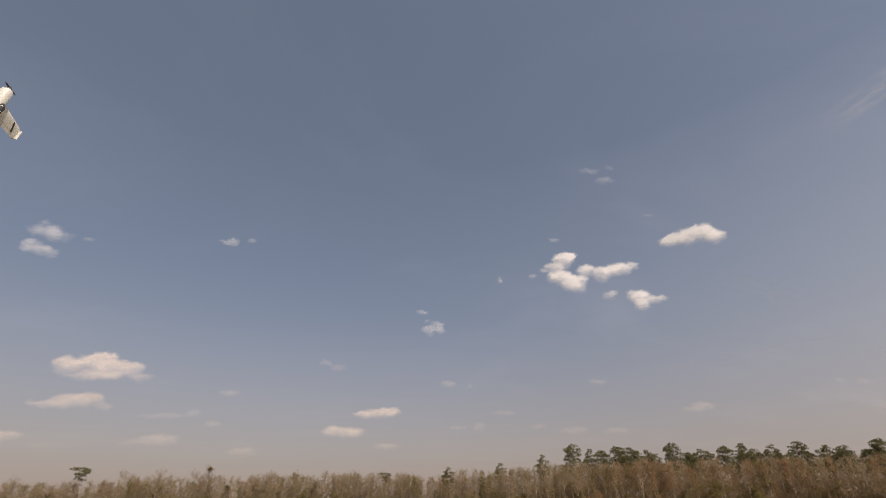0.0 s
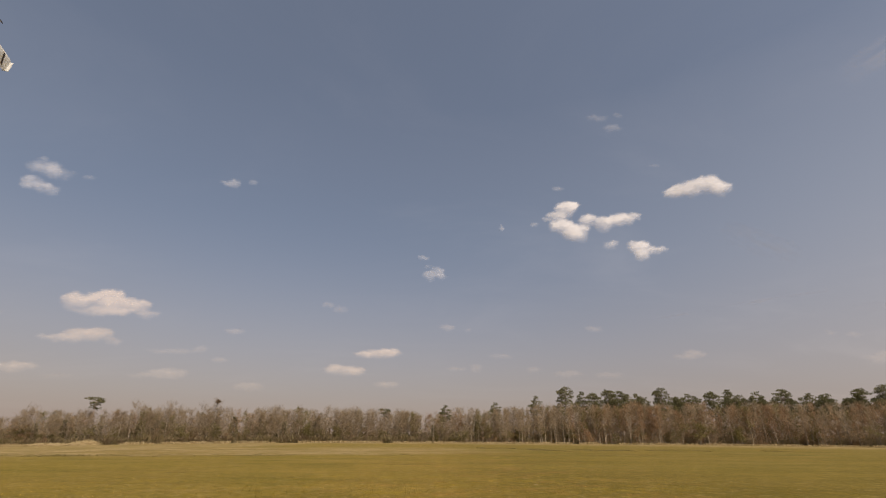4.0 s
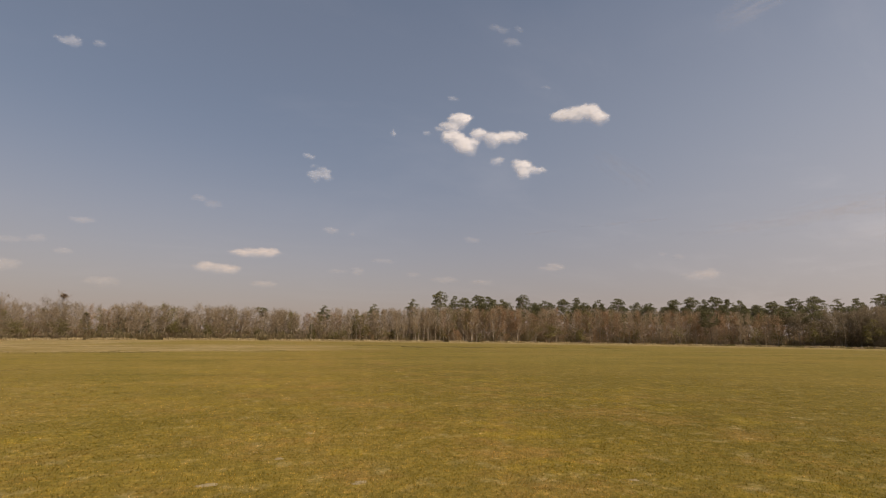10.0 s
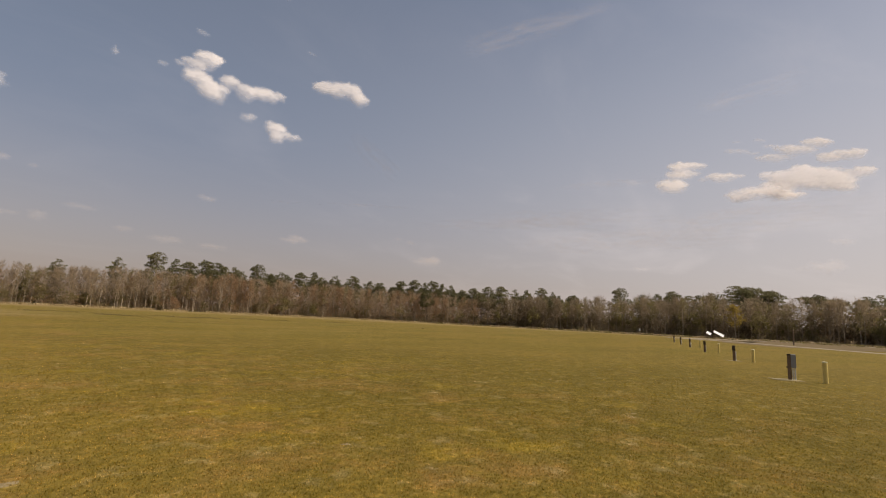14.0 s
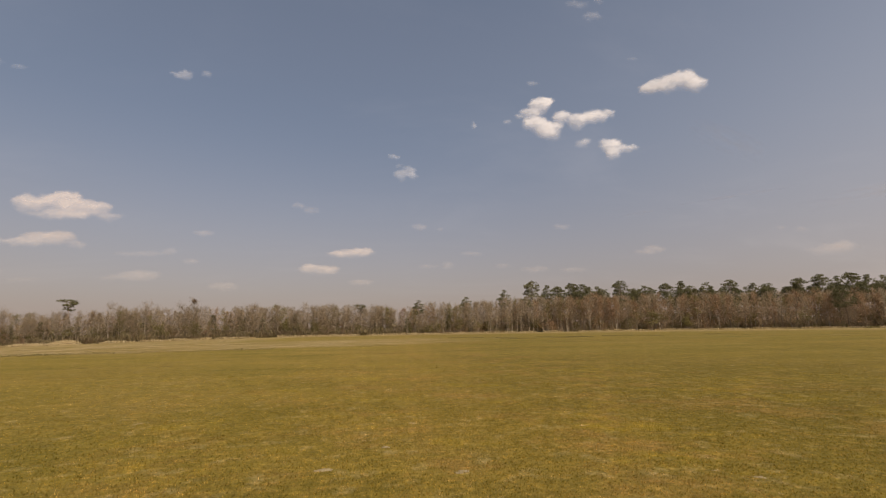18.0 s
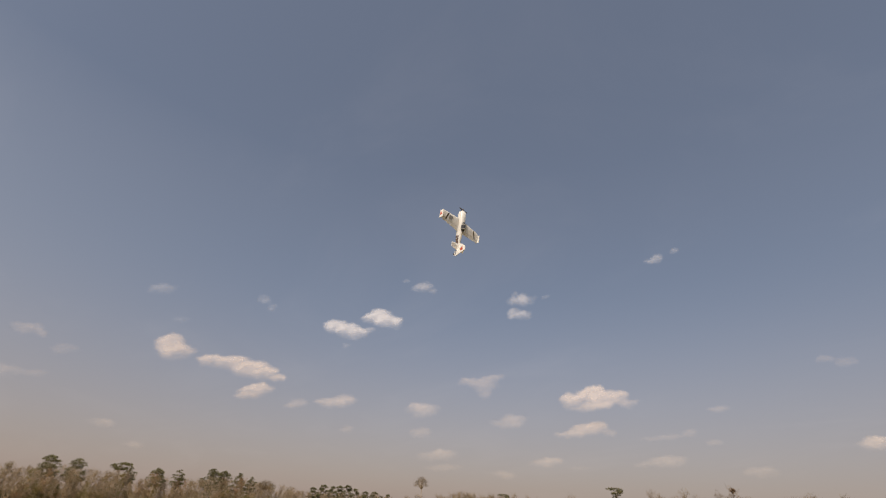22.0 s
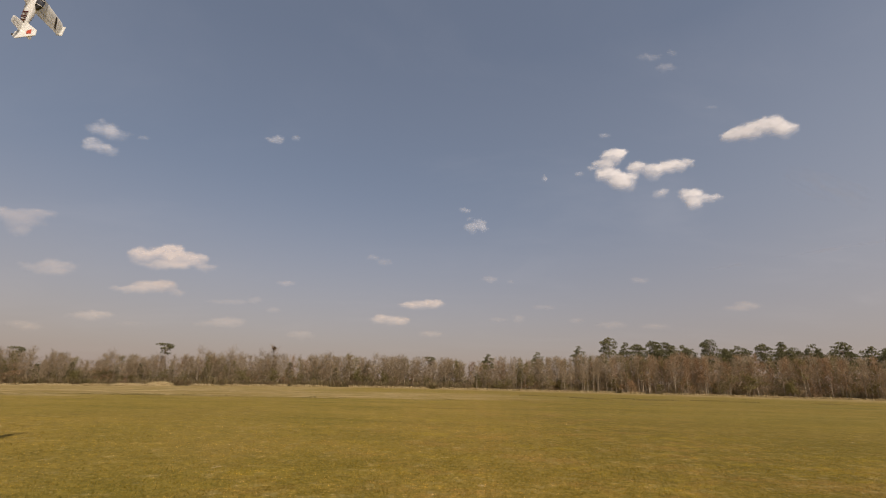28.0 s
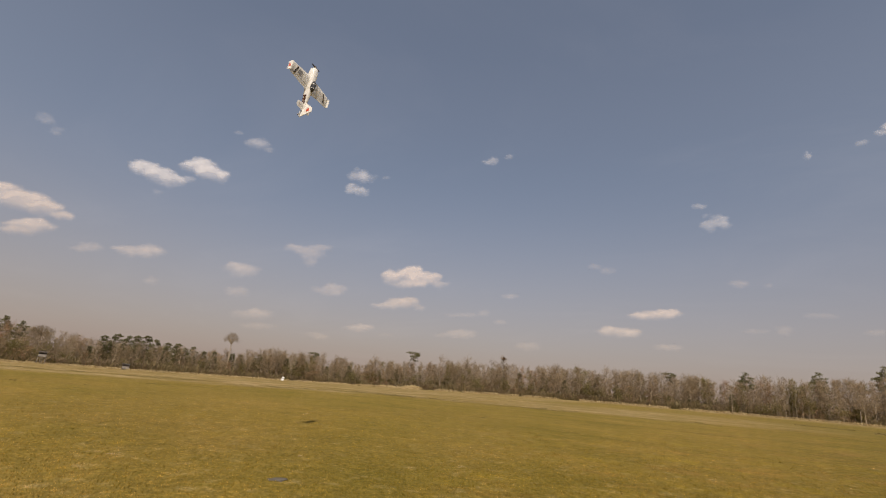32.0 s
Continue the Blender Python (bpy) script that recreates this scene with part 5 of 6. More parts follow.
cumulus(-1.7, [(-16.56, 6.99, 1.87, 0.4, 0.4)])
cumulus(-2.2, [(-20.96, 6.73, 1.56, 0.34, 0.35)])
cumulus(-8.0, [(-41.83, 9.45, 0.44, 0.25, 0.3), (-43.35, 9.09, 0.69, 0.27, 0.3)])
cumulus(20.2, [(42.75, 23.67, 1.37, 0.54, 0.45), (41.71, 23.53, 0.72, 0.65, 0.5), (42.93, 24.48, 0.44, 0.27, 0.3), (43.1, 22.04, 0.74, 0.58, 0.65), (42.11, 21.9, 0.71, 0.22, 0.3)])
cumulus(18.2, [(41.27, 21.4, 0.54, 0.18, 0.22)])
cumulus(18.5, [(38.96, 23.82, 0.68, 0.24, 0.25)])
cumulus(12.6, [(25.18, 27.03, 0.93, 0.51, 0.6), (26.05, 26.82, 0.49, 0.28, 0.35)])
cumulus(11.4, [(22.92, 27.55, 0.51, 0.29, 0.35)])
cumulus(8.5, [(35.1, 12.5, 1.7, 0.85, 0.9), (33.2, 12.35, 1.6, 0.8, 0.85), (34.3, 13.1, 1.25, 0.75, 1), (34.15, 11.55, 2.6, 0.42, 0.55), (36.97, 12.11, 1.07, 0.75, 0.75), (31.4, 12.44, 0.99, 0.71, 0.7), (30.58, 11.71, 0.95, 0.36, 0.35)])
cumulus(6.7, [(35.3, 9.12, 1.69, 0.52, 0.8), (34.32, 9.42, 1.07, 0.53, 0.85), (37.2, 8.6, 1.47, 0.34, 0.55), (33.09, 8.7, 0.73, 0.34, 0.4)])
cumulus(5.2, [(39.9, 5.66, 1.69, 0.39, 0.65), (39.28, 5.91, 0.88, 0.3, 0.6)])
cumulus(9.8, [(43.88, 10.18, 0.75, 0.37, 0.5), (43.12, 9.49, 0.85, 0.23, 0.3)])
cumulus(3.6, [(27.72, 6.05, 1.67, 0.45, 0.7), (29.94, 5.65, 1.21, 0.23, 0.35)])
cumulus(4.6, [(27.74, 8.24, 2.38, 0.25, 0.32), (25.08, 8.72, 0.67, 0.32, 0.35)])
cumulus(4.8, [(22, 10.86, 1.02, 0.3, 0.45)])
cumulus(3.7, [(23.08, 7.72, 0.75, 0.32, 0.4)])
cumulus(2.2, [(19.75, 5.13, 1.35, 0.46, 0.5)])
cumulus(4.3, [(36.58, 5.13, 1.42, 0.24, 0.2)])
cumulus(0.2, [(-1.3, 19.3, 0.95, 0.62, 0.62), (-0.35, 18.75, 1.15, 0.5, 0.66), (-1.75, 18.75, 0.6, 0.45, 0.5), (0.05, 19.9, 0.55, 0.3, 0.3)])
cumulus(0.6, [(0.54, 20.85, 0.72, 0.33, 0.5)])
cumulus(3.2, [(12.08, 14.73, 0.79, 0.35, 0.32), (10.65, 14.28, 0.99, 0.45, 0.3)])
cumulus(-0.2, [(-2.55, 12.55, 0.97, 0.41, 0.42)])
cumulus(-0.7, [(-5.14, 12.22, 0.46, 0.28, 0.28)])
cumulus(1.3, [(5.53, 9.31, 2.22, 0.43, 0.75), (4.51, 9.53, 1.17, 0.38, 0.85), (7.13, 9.12, 1.31, 0.33, 0.6)])
cumulus(1.6, [(9.61, 7.31, 2.07, 0.44, 0.7), (10.67, 7.6, 0.79, 0.37, 0.75), (8.21, 7.24, 0.94, 0.35, 0.65)])
cumulus(0.8, [(4.53, 5.83, 1.38, 0.3, 0.55)])
cumulus(-1.1, [(-8.97, 9.13, 1.44, 0.3, 0.3)])
cumulus(-0.4, [(-6.02, 7.79, 0.68, 0.43, 0.42)])
cumulus(-0.1, [(-3.6, 7.68, 1.21, 0.25, 0.32)])
cumulus(-1.3, [(-12.74, 7.52, 0.97, 0.32, 0.32)])
cumulus(13.7, [(78.45, 13.45, 1.28, 0.51, 0.85), (76.33, 13.54, 1.95, 0.71, 0.9), (74.17, 13.21, 1.89, 0.81, 0.9), (72.5, 12.92, 1.54, 0.66, 0.85), (71.05, 12.6, 0.79, 0.36, 0.7)])
cumulus(11.4, [(72.96, 10.9, 1.7, 0.53, 0.75), (72.81, 11.38, 0.88, 0.39, 0.8), (73.8, 10.27, 1.05, 0.32, 0.55)])
cumulus(13.2, [(65.68, 19.04, 1.3, 0.7, 0.72), (64.2, 18.75, 1.5, 0.85, 0.75), (62.9, 18.6, 1.2, 0.6, 0.6), (66.4, 19.23, 0.86, 0.46, 0.6), (61.97, 18.99, 1.2, 0.4, 0.4)])
cumulus(11.8, [(59.31, 20.4, 1.5, 0.75, 0.76), (61.13, 20.55, 1.28, 0.75, 0.66), (60.32, 21.0, 1.2, 0.75, 0.74), (58.13, 20.44, 0.81, 0.6, 0.66)])
cumulus(11.9, [(63.91, 17.02, 0.57, 0.36, 0.3)])
cumulus(10.8, [(55.09, 24.85, 1.33, 0.53, 0.6), (53.72, 24.47, 0.55, 0.28, 0.35)])
cumulus(12.6, [(57.46, 25.34, 0.59, 0.24, 0.3)])
cumulus(18.6, [(74.37, 20.61, 0.65, 0.36, 0.3), (73.46, 19.84, 0.44, 0.27, 0.25)])
cumulus(9.4, [(68.2, 10.11, 1.01, 0.42, 0.5), (69.13, 9.74, 0.72, 0.24, 0.4)])
cumulus(8.6, [(64.25, 10.7, 2, 0.47, 0.7), (63.09, 10.92, 1.07, 0.54, 0.7), (65.47, 10.65, 1.07, 0.31, 0.6)])
cumulus(6.7, [(62.46, 7.87, 0.71, 0.37, 0.4)])
cumulus(6.2, [(53.9, 10.64, 1.8, 0.68, 0.65), (54.64, 10.92, 0.86, 0.41, 0.6)])
cumulus(5.3, [(54.09, 8.11, 1.14, 0.52, 0.5)])
cumulus(5.1, [(41.8, 23.52, 1.63, 0.7, 0.32)])
cumulus(5.0, [(41.91, 21.84, 1.25, 0.55, 0.5)])
cumulus(5.5, [(42.48, 24.21, 0.96, 0.3, 0.2)])
cumulus(5.3, [(48.62, 13.99, 1.39, 0.49, 0.6), (46.76, 13.6, 1.61, 0.77, 0.55), (45.89, 14.49, 1.49, 0.43, 0.6), (46.62, 12.63, 0.91, 0.38, 0.3)])
cumulus(3.8, [(44.08, 9.57, 1.89, 0.45, 0.5), (42.82, 10.13, 0.92, 0.38, 0.5)])
cumulus(4.2, [(52.07, 5.85, 2.18, 0.54, 0.5), (51.31, 6.17, 1.1, 0.39, 0.5)])
cumulus(3.7, [(51.21, 4.65, 1.99, 0.35, 0.4)])
cumulus(14.4, [(94.51, 13, 1.29, 0.49, 0.5), (93.4, 12.86, 0.5, 0.41, 0.4)])
cumulus(14.7, [(85.27, 19.5, 1.36, 0.61, 0.38)])
cumulus(10.3, [(74.66, 20.75, 0.73, 0.55, 0.25), (73.53, 20.06, 0.67, 0.49, 0.22)])
cumulus(12.2, [(82.46, 16.85, 0.96, 0.44, 0.18)])
cumulus(10.9, [(82.49, 14.35, 1.25, 0.92, 0.8), (81.98, 13.7, 1.68, 0.76, 0.8), (83.38, 14.46, 0.83, 0.48, 0.6)])
cumulus(11.7, [(94.92, 9.15, 1.59, 0.46, 0.4)])
cumulus(11.1, [(92.48, 9.4, 0.97, 0.35, 0.3)])
cumulus(12.5, [(91.21, 11.82, 1.03, 0.47, 0.28)])
cumulus(-8.8, [(-86.73, 15.44, 3.2, 0.95, 1), (-84.9, 15.2, 2.2, 0.8, 1), (-83.55, 15.88, 1.59, 0.52, 0.95), (-85.67, 16.18, 1.37, 0.5, 1), (-88.27, 14.72, 1.24, 0.65, 0.95), (-90.33, 15.38, 0.91, 0.54, 0.95), (-87.38, 14.41, 1.89, 0.46, 0.6)])
cumulus(-6.2, [(-82.28, 14.37, 2.5, 0.62, 0.95), (-83.6, 14.9, 1.6, 0.7, 0.95), (-80.21, 14.14, 1.18, 0.44, 0.8), (-84.32, 13.9, 1.37, 0.41, 0.8)])
cumulus(-10.7, [(-86.92, 18.63, 1.3, 0.42, 0.9), (-85.21, 18.14, 1.7, 0.5, 0.7), (-83.4, 17.7, 1.5, 0.35, 0.5)])
cumulus(-11.0, [(-87.72, 17.08, 0.92, 0.46, 0.75), (-89.11, 17.09, 1.21, 0.5, 0.85), (-89.95, 17.06, 0.61, 0.36, 0.75)])
cumulus(-5.6, [(-73.87, 15.91, 1.6, 0.62, 1), (-74.4, 16.94, 1.15, 0.55, 0.85), (-74.6, 17.75, 1.15, 0.6, 0.85), (-76.1, 17.9, 1.3, 0.5, 0.8), (-75.6, 17.0, 1.0, 0.45, 0.5)])
cumulus(-5.7, [(-76.9, 16.17, 0.48, 0.28, 0.4)])
cumulus(-6.8, [(-78.6, 16.35, 1.4, 0.5, 0.75), (-80.41, 16.33, 0.73, 0.22, 0.4)])
cumulus(-8.5, [(-80.19, 18.8, 1.18, 0.28, 0.5)])
cumulus(-9.9, [(-82.32, 19.57, 0.66, 0.17, 0.4)])
cumulus(-9.3, [(-83.3, 18.86, 0.8, 0.19, 0.5), (-81.65, 18.43, 0.75, 0.17, 0.42)])
cumulus(-9.1, [(-80.23, 19.74, 0.49, 0.2, 0.25)])
cumulus(-4.0, [(-88.35, 9.08, 1.23, 0.32, 0.35)])
cumulus(0.2, [(-70.57, 6.77, 1.07, 0.3, 0.35)])
cumulus(-3.6, [(-69.56, 16.49, 1.17, 0.35, 0.22)])
cumulus(0, [(-9.7, 24.4, 0.4, 0.4, 0.38), (-9.796, 24.5, 0.22, 0.34, 0.5)])
cumulus(0, [(-45.5, 7, 2.05, 0.5, 0.45), (-45.992, 7.12, 1.15, 0.42, 0.6)])
cumulus(0, [(-86.6, 6.7, 2.3, 0.65, 0.26), (-87.152, 6.86, 1.29, 0.55, 0.35)])
cumulus(0, [(44.7, 4.2, 1.6, 0.4, 0.26), (44.316, 4.3, 0.9, 0.34, 0.35)])
cumulus(0, [(86, 6, 1.15, 0.35, 0.3), (85.724, 6.08, 0.64, 0.29, 0.4)])
cumulus(0, [(83, 4.4, 1.05, 0.3, 0.22), (82.748, 4.47, 0.59, 0.25, 0.3)])

for i, (az, el, wide, high, tilt, thick) in enumerate(((-56.5, 33.3, 6.5, 1.3, 12, 0.24), (-63.0, 34.6, 4.0, 0.6, 12, 0.16), (-38.0, 18.9, 3.8, 1.4, -38, 0.15), (-35.0, 13.1, 8.5, 0.2, 3, 0.16),
                                                      (-55.0, 12.0, 12.0, 0.7, 3, 0.24), (-70.0, 10.0, 15.0, 1.4, 2, 0.22), (-81.7, 24.2, 5.0, 1.2, 9, 0.18), (-67.0, 16.5, 6.0, 0.5, 2, 0.14), (-62.0, 12.4, 11.0, 1.5, 2, 0.22), (-80.0, 11.8, 12.0, 1.6, 4, 0.26))):
    cirrus(az, el, wide, high, tilt, thick, 700 + i)


# ---- east side: sandy track, pedestals, bollards ----
def ribbon(name, line, widths, lift, material, label, category):
    verts, faces = [], []
    pts = [Vector((x, y, 0)) for x, y in line]
    for i, p in enumerate(pts):
        a = pts[min(i + 1, len(pts) - 1)] - pts[max(i - 1, 0)]
        side = Vector((-a.y, a.x, 0)).normalized()
        for s in (-1, 1):
            q = p + side * s * widths[i] / 2 * (1 + 0.15 * noise.noise((i * 1.7, s, 0)))
            verts += [(q.x, q.y, land(q.x, q.y) + lift), (q.x + side.x * s * 0.5, q.y + side.y * s * 0.5, land(q.x, q.y) - 0.1)]
    for i in range(len(pts) - 1):
        k = i * 4
        faces += [(k, k + 2, k + 6, k + 4), (k, k + 4, k + 5, k + 1), (k + 2, k + 3, k + 7, k + 6)]
    me = bpy.data.meshes.new(name)
    me.from_pydata(verts, [], faces)
    me.materials.append(material)
    tagged(new(name, me), label, category, kind="structure")


ribbon("road", [(143, 43), (137, 31), (126, 21), (114, 13), (103, 5), (90, -6), (76, -20)], [4, 4.5, 4, 3.5, 3.2, 3, 3], 0.05, M_SAND, "pale sandy vehicle track at the field's edge", "track")
ribbon("track_loop", [(146, 42), (168, 36), (186, 27), (191, 12), (187, -5), (176, -24)], [6, 9, 10, 10, 9, 8], 0.05, M_SAND, "pale far side of a sandy track loop", "track")
ribbon("bare_earth", [(146, 40), (152, 33), (157, 24), (154, 12), (147, 0), (136, -16)], [6, 30, 56, 72, 82, 88], 0.03, M_EARTH, "brown bare earth inside the track loop", "bare earth")


def pedestal(label):
    """A utility pedestal: timber post, meter box, conduits, on a flush concrete slab."""
    t = new("utility_pedestal")
    part("slab", bevel_box("slab", (1.0, 0.9, 0.06), M_CONCRETE, (0, 0, 0), 0.012), t, "weathered concrete slab", pose(-0.2, 0, -0.02, 0, 0, 28))
    part("post", bevel_box("post", (0.13, 0.13, 0.98), M_DARKWOOD, (-0.07, 0, 0.515), 0.012), t)
    part("box", bevel_box("box", (0.17, 0.15, 0.50), M_GREYBOX, (0.075, -0.03, 0.75), 0.015), t, "grey metal meter box")
    part("lid", bevel_box("lid", (0.19, 0.17, 0.03), M_PIPE, (0.075, -0.03, 1.015), 0.01), t, "pale grey lid")
    for y in (0.04, 0.11):
        h = Heap()
        h.tube([(y, -0.03, 0.03), (y, -0.03, 0.52)], [0.026, 0.026], 8)
        part("conduit", h.mesh("conduit", M_PIPE), t)
    part("socket", bevel_box("socket", (0.05, 0.1, 0.07), M_BLACK, (-0.15, 0, 0.5), 0.01), t, "black outlet")
    part("cover", bevel_box("cover", (0.15, 0.15, 0.07), M_BLACK, (-0.07, 0, 1.005), 0.015), t, "black post cap")
    return tagged(t, label, "utility pedestal", "hookup pedestals")


def hookup_post(slab, label):
    """A short dark timber post with an outlet block and a conduit."""
    t = new("hookup_post")
    if slab:
        part("slab", bevel_box("slab", (0.85, 0.8, 0.06), M_CONCRETE, (0, 0, 0), 0.012), t, "weathered concrete slab", pose(-0.05, 0, -0.02, 0, 0, 24))
    part("post", bevel_box("post", (0.15, 0.15, 1.1), M_DARKWOOD, (0, 0, 0.45), 0.015), t)
    part("outlet", bevel_box("outlet", (0.19, 0.12, 0.3), M_BLACK, (0.0, -0.06, 0.82), 0.015), t, "black outlet block")
    h = Heap()
    h.tube([(0.10, 0, 0.0), (0.10, 0, 0.62)], [0.028, 0.028], 8)
    part("conduit", h.mesh("conduit", M_PIPE), t)
    return tagged(t, label, "utility post", "hookup posts")


def bollard():
    t = new("bollard")
    h = Heap()
    h.tube([(0, 0, -0.15), (0, 0, 0.78), (0, 0, 0.80)], [0.085, 0.085, 0.075], 14)
    part("post", h.mesh("post", M_YELLOW), t)
    h = Heap()
    h.tube([(0, 0, 0.795), (0, 0, 0.825), (0, 0, 0.832)], [0.088, 0.086, 0.07], 14)
    part("cap", h.mesh("cap", M_PALE_YELLOW), t, "pale yellow cap")
    return tagged(t, "short faded yellow bollard standing in mown grass", "bollard", "yellow bollards")


first = pedestal("grey meter pedestal with timber post on a concrete slab")
first.matrix_basis = pose(24.0, 2.58, 0, 0, 0, -84)
hook = hookup_post(True, "short dark timber hookup post on a concrete slab")
hook.matrix_basis = pose(36.6, 7.0, 0, 0, 0, -79)
plain = hookup_post(False, "short dark timber hookup post in mown grass")
plain.matrix_basis = pose(48.6, 11.6, 0, 0, 0, -78)
for x, y in ((60.6, 16.0), (72.4, 20.3), (84.5, 24.7)):
    copy_thing(plain, pose(x, y, 0, 0, 0, -78))
bol = bollard()
bol.matrix_basis = pose(24.0, 1.52, 0)
for x, y in ((36.2, 5.85), (49.3, 10.6), (60.2, 14.8)):
    copy_thing(bol, pose(x, y, 0, 0, 0, x * 9))


def tilted_panels():
    """A pair of white sheets on a dark slanted frame."""
    t = new("tilted_panel_stand")
    for x, w in ((-1.6, 1.25), (0.75, 2.6)):
        me = bevel_box("panel", (w, 0.95, 0.08), M_PANEL, (0, 0, 0), 0.01)
        part("panel", me, t, "", Matrix.Translation((x, 0, 1.75)) @ pose(0, 0, 0, 42, 29, 0))
        for dx in (-0.4, 0.4):
            for y, z in ((-0.34, 1.42 - dx * w * 0.5), (0.34, 2.0 - dx * w * 0.5)):
                h = Heap()
                h.tube([(x + dx * w * 0.86, y, -0.1), (x + dx * w * 0.86, y, z)], [0.05, 0.05], 6)
                part("leg", h.mesh("leg", M_DARKWOOD), t)
    return tagged(t, "white tilted panels on a low dark frame by the track", "panel stand")


tp = tilted_panels()
tp.matrix_basis = pose(*polar(-77.62, 150), 0, 0, 0, -77)


def small_sign(label, az, d, w, h, z):
    t = new("sign")
    p = Heap()
    p.tube([(0, 0, -0.2), (0, 0, z)], [0.04, 0.04], 6)
    part("post", p.mesh("post", M_DARKWOOD), t)
    part("board", bevel_box("board", (w, 0.04, h), M_PANEL, (0, -0.06, z - h / 2), 0.008), t)
    x, y = polar(az, d)
    t.matrix_basis = pose(x, y, land(x, y), 0, 0, az)
    return tagged(t, label, "sign")


small_sign("small white sign on a thin post before the wood", -70.3, 190, 0.55, 1.0, 2.3)


def pole():
    t = new("pole")
    h = Heap()
    h.tube([(0, 0, -0.2), (0, 0, 3.3)], [0.14, 0.11], 8)
    part("shaft", h.mesh("shaft", M_DARKWOOD), t)
    h = Heap()
    h.box((-0.2, -0.06, 2.5), (0.2, 0.06, 3.1))
    part("block", h.mesh("block", M_BLACK), t)
    return tagged(t, "dark timber pole beside the sandy track", "pole")


pl = pole()
pl.matrix_basis = pose(*polar(-84.15, 132), 0)

# pale log lying by the wood
lg = Heap()
lg.tube([(-1.3, 0, 0.3), (0, 0.1, 0.34), (1.4, 0, 0.3)], [0.28, 0.26, 0.22], 8)
log = new("log", lg.mesh("log", M_STRAW, smooth=True))
log.matrix_basis = pose(*polar(-62.0, 205), 0, 0, 0, -62)
tagged(log, "pale fallen log in the grass", "log")


# ---- west side: stands, marker, straw heap ----
def hunting_stand(high, label):
    """A box blind on legs with window slots and an overhanging roof."""
    t = new("box_stand")
    for sx in (-1, 1):
        for sy in (-1, 1):
            h = Heap()
            h.tube([(sx * 0.95, sy * 0.75, -0.3), (sx * 0.8, sy * 0.65, high)], [0.07, 0.07], 6)
            part("leg", h.mesh("leg", M_STANDWOOD), t)
    part("floor", bevel_box("floor", (1.9, 1.6, 0.08), M_STANDWOOD, (0, 0, high), 0.01), t)
    for sx in (-1, 1):
        part("side_wall", bevel_box("side_wall", (0.06, 1.5, 1.2), M_STANDWOOD, (sx * 0.9, 0, high + 0.64), 0.01), t)
    part("back_wall", bevel_box("back_wall", (1.74, 0.06, 1.2), M_STANDWOOD, (0, 0.72, high + 0.64), 0.01), t)
    part("front_wall", bevel_box("front_wall", (1.74, 0.06, 0.62), M_STANDWOOD, (0, -0.72, high + 0.35), 0.01), t)
    part("lintel", bevel_box("lintel", (1.74, 0.06, 0.2), M_STANDWOOD, (0, -0.72, high + 1.14), 0.01), t)
    part("roof", bevel_box("roof", (2.1, 1.9, 0.08), M_METAL, (0, 0, 0), 0.01), t, "dark weathered sheet roof", Matrix.Translation((0, 0, high + 1.33)) @ pose(0, 0, 0, 5, 0, 0))
    h = Heap()
    for k in range(6):
        h.tube([(-0.25, -0.95 - 0.1 * (5 - k) / 5, high * k / 6 + 0.1), (0.25, -0.95 - 0.1 * (5 - k) / 5, high * k / 6 + 0.1)], [0.03, 0.03], 5)
    for x in (-0.25, 0.25):
        h.tube([(x, -1.1, -0.2), (x, -0.8, high)], [0.035, 0.035], 5)
    part("ladder", h.mesh("ladder", M_STANDWOOD), t)
    return tagged(t, label, "hunting stand", "hunting stands")


for az, d, high, label in ((69.3, 143, 2.0, "raised grey box stand on legs at the wood's edge"), (62.7, 142, 0.35, "low grey box stand with a slanted roof by the wood")):
    x, y = polar(az, d)
    hunting_stand(high, label).matrix_basis = pose(x, y, land(x, y), 0, 0, az) @ Matrix.Scale(0.8, 4)


def marker():
    t = new("marker_board")
    bm = bmesh.new()
    bmesh.ops.create_cube(bm, size=1.0)
    bmesh.ops.scale(bm, vec=(0.62, 0.06, 1.0), verts=bm.verts)
    bmesh.ops.bevel(bm, geom=bm.edges[:], offset=0.015, segments=2, affect="EDGES")
    part("board", bm_mesh("board", bm, M_PANEL), t, "", Matrix.Translation((0, 0, 0.72)) @ pose(0, 0, 0, -12, 0, 0))
    part("disc", bevel_box("disc", (0.34, 0.02, 0.4), M_GREYBOX, (0, 0, 0), 0.009), t, "grey blotch", Matrix.Translation((0.03, -0.07, 0.8)) @ pose(0, 0, 0, -12, 0, 0))
    for x in (-0.28, 0.28):
        h = Heap()
        h.tube([(x, 0.02, -0.2), (x, 0.14, 0.7)], [0.025, 0.025], 5)
        part("stake", h.mesh("stake", M_DARKWOOD), t)
    return tagged(t, "white field marker board in dry grass", "marker")


mx, my = polar(47.65, 118)
marker().matrix_basis = pose(mx, my, land(mx, my), 0, 10, 44) @ Matrix.Scale(0.85, 4)


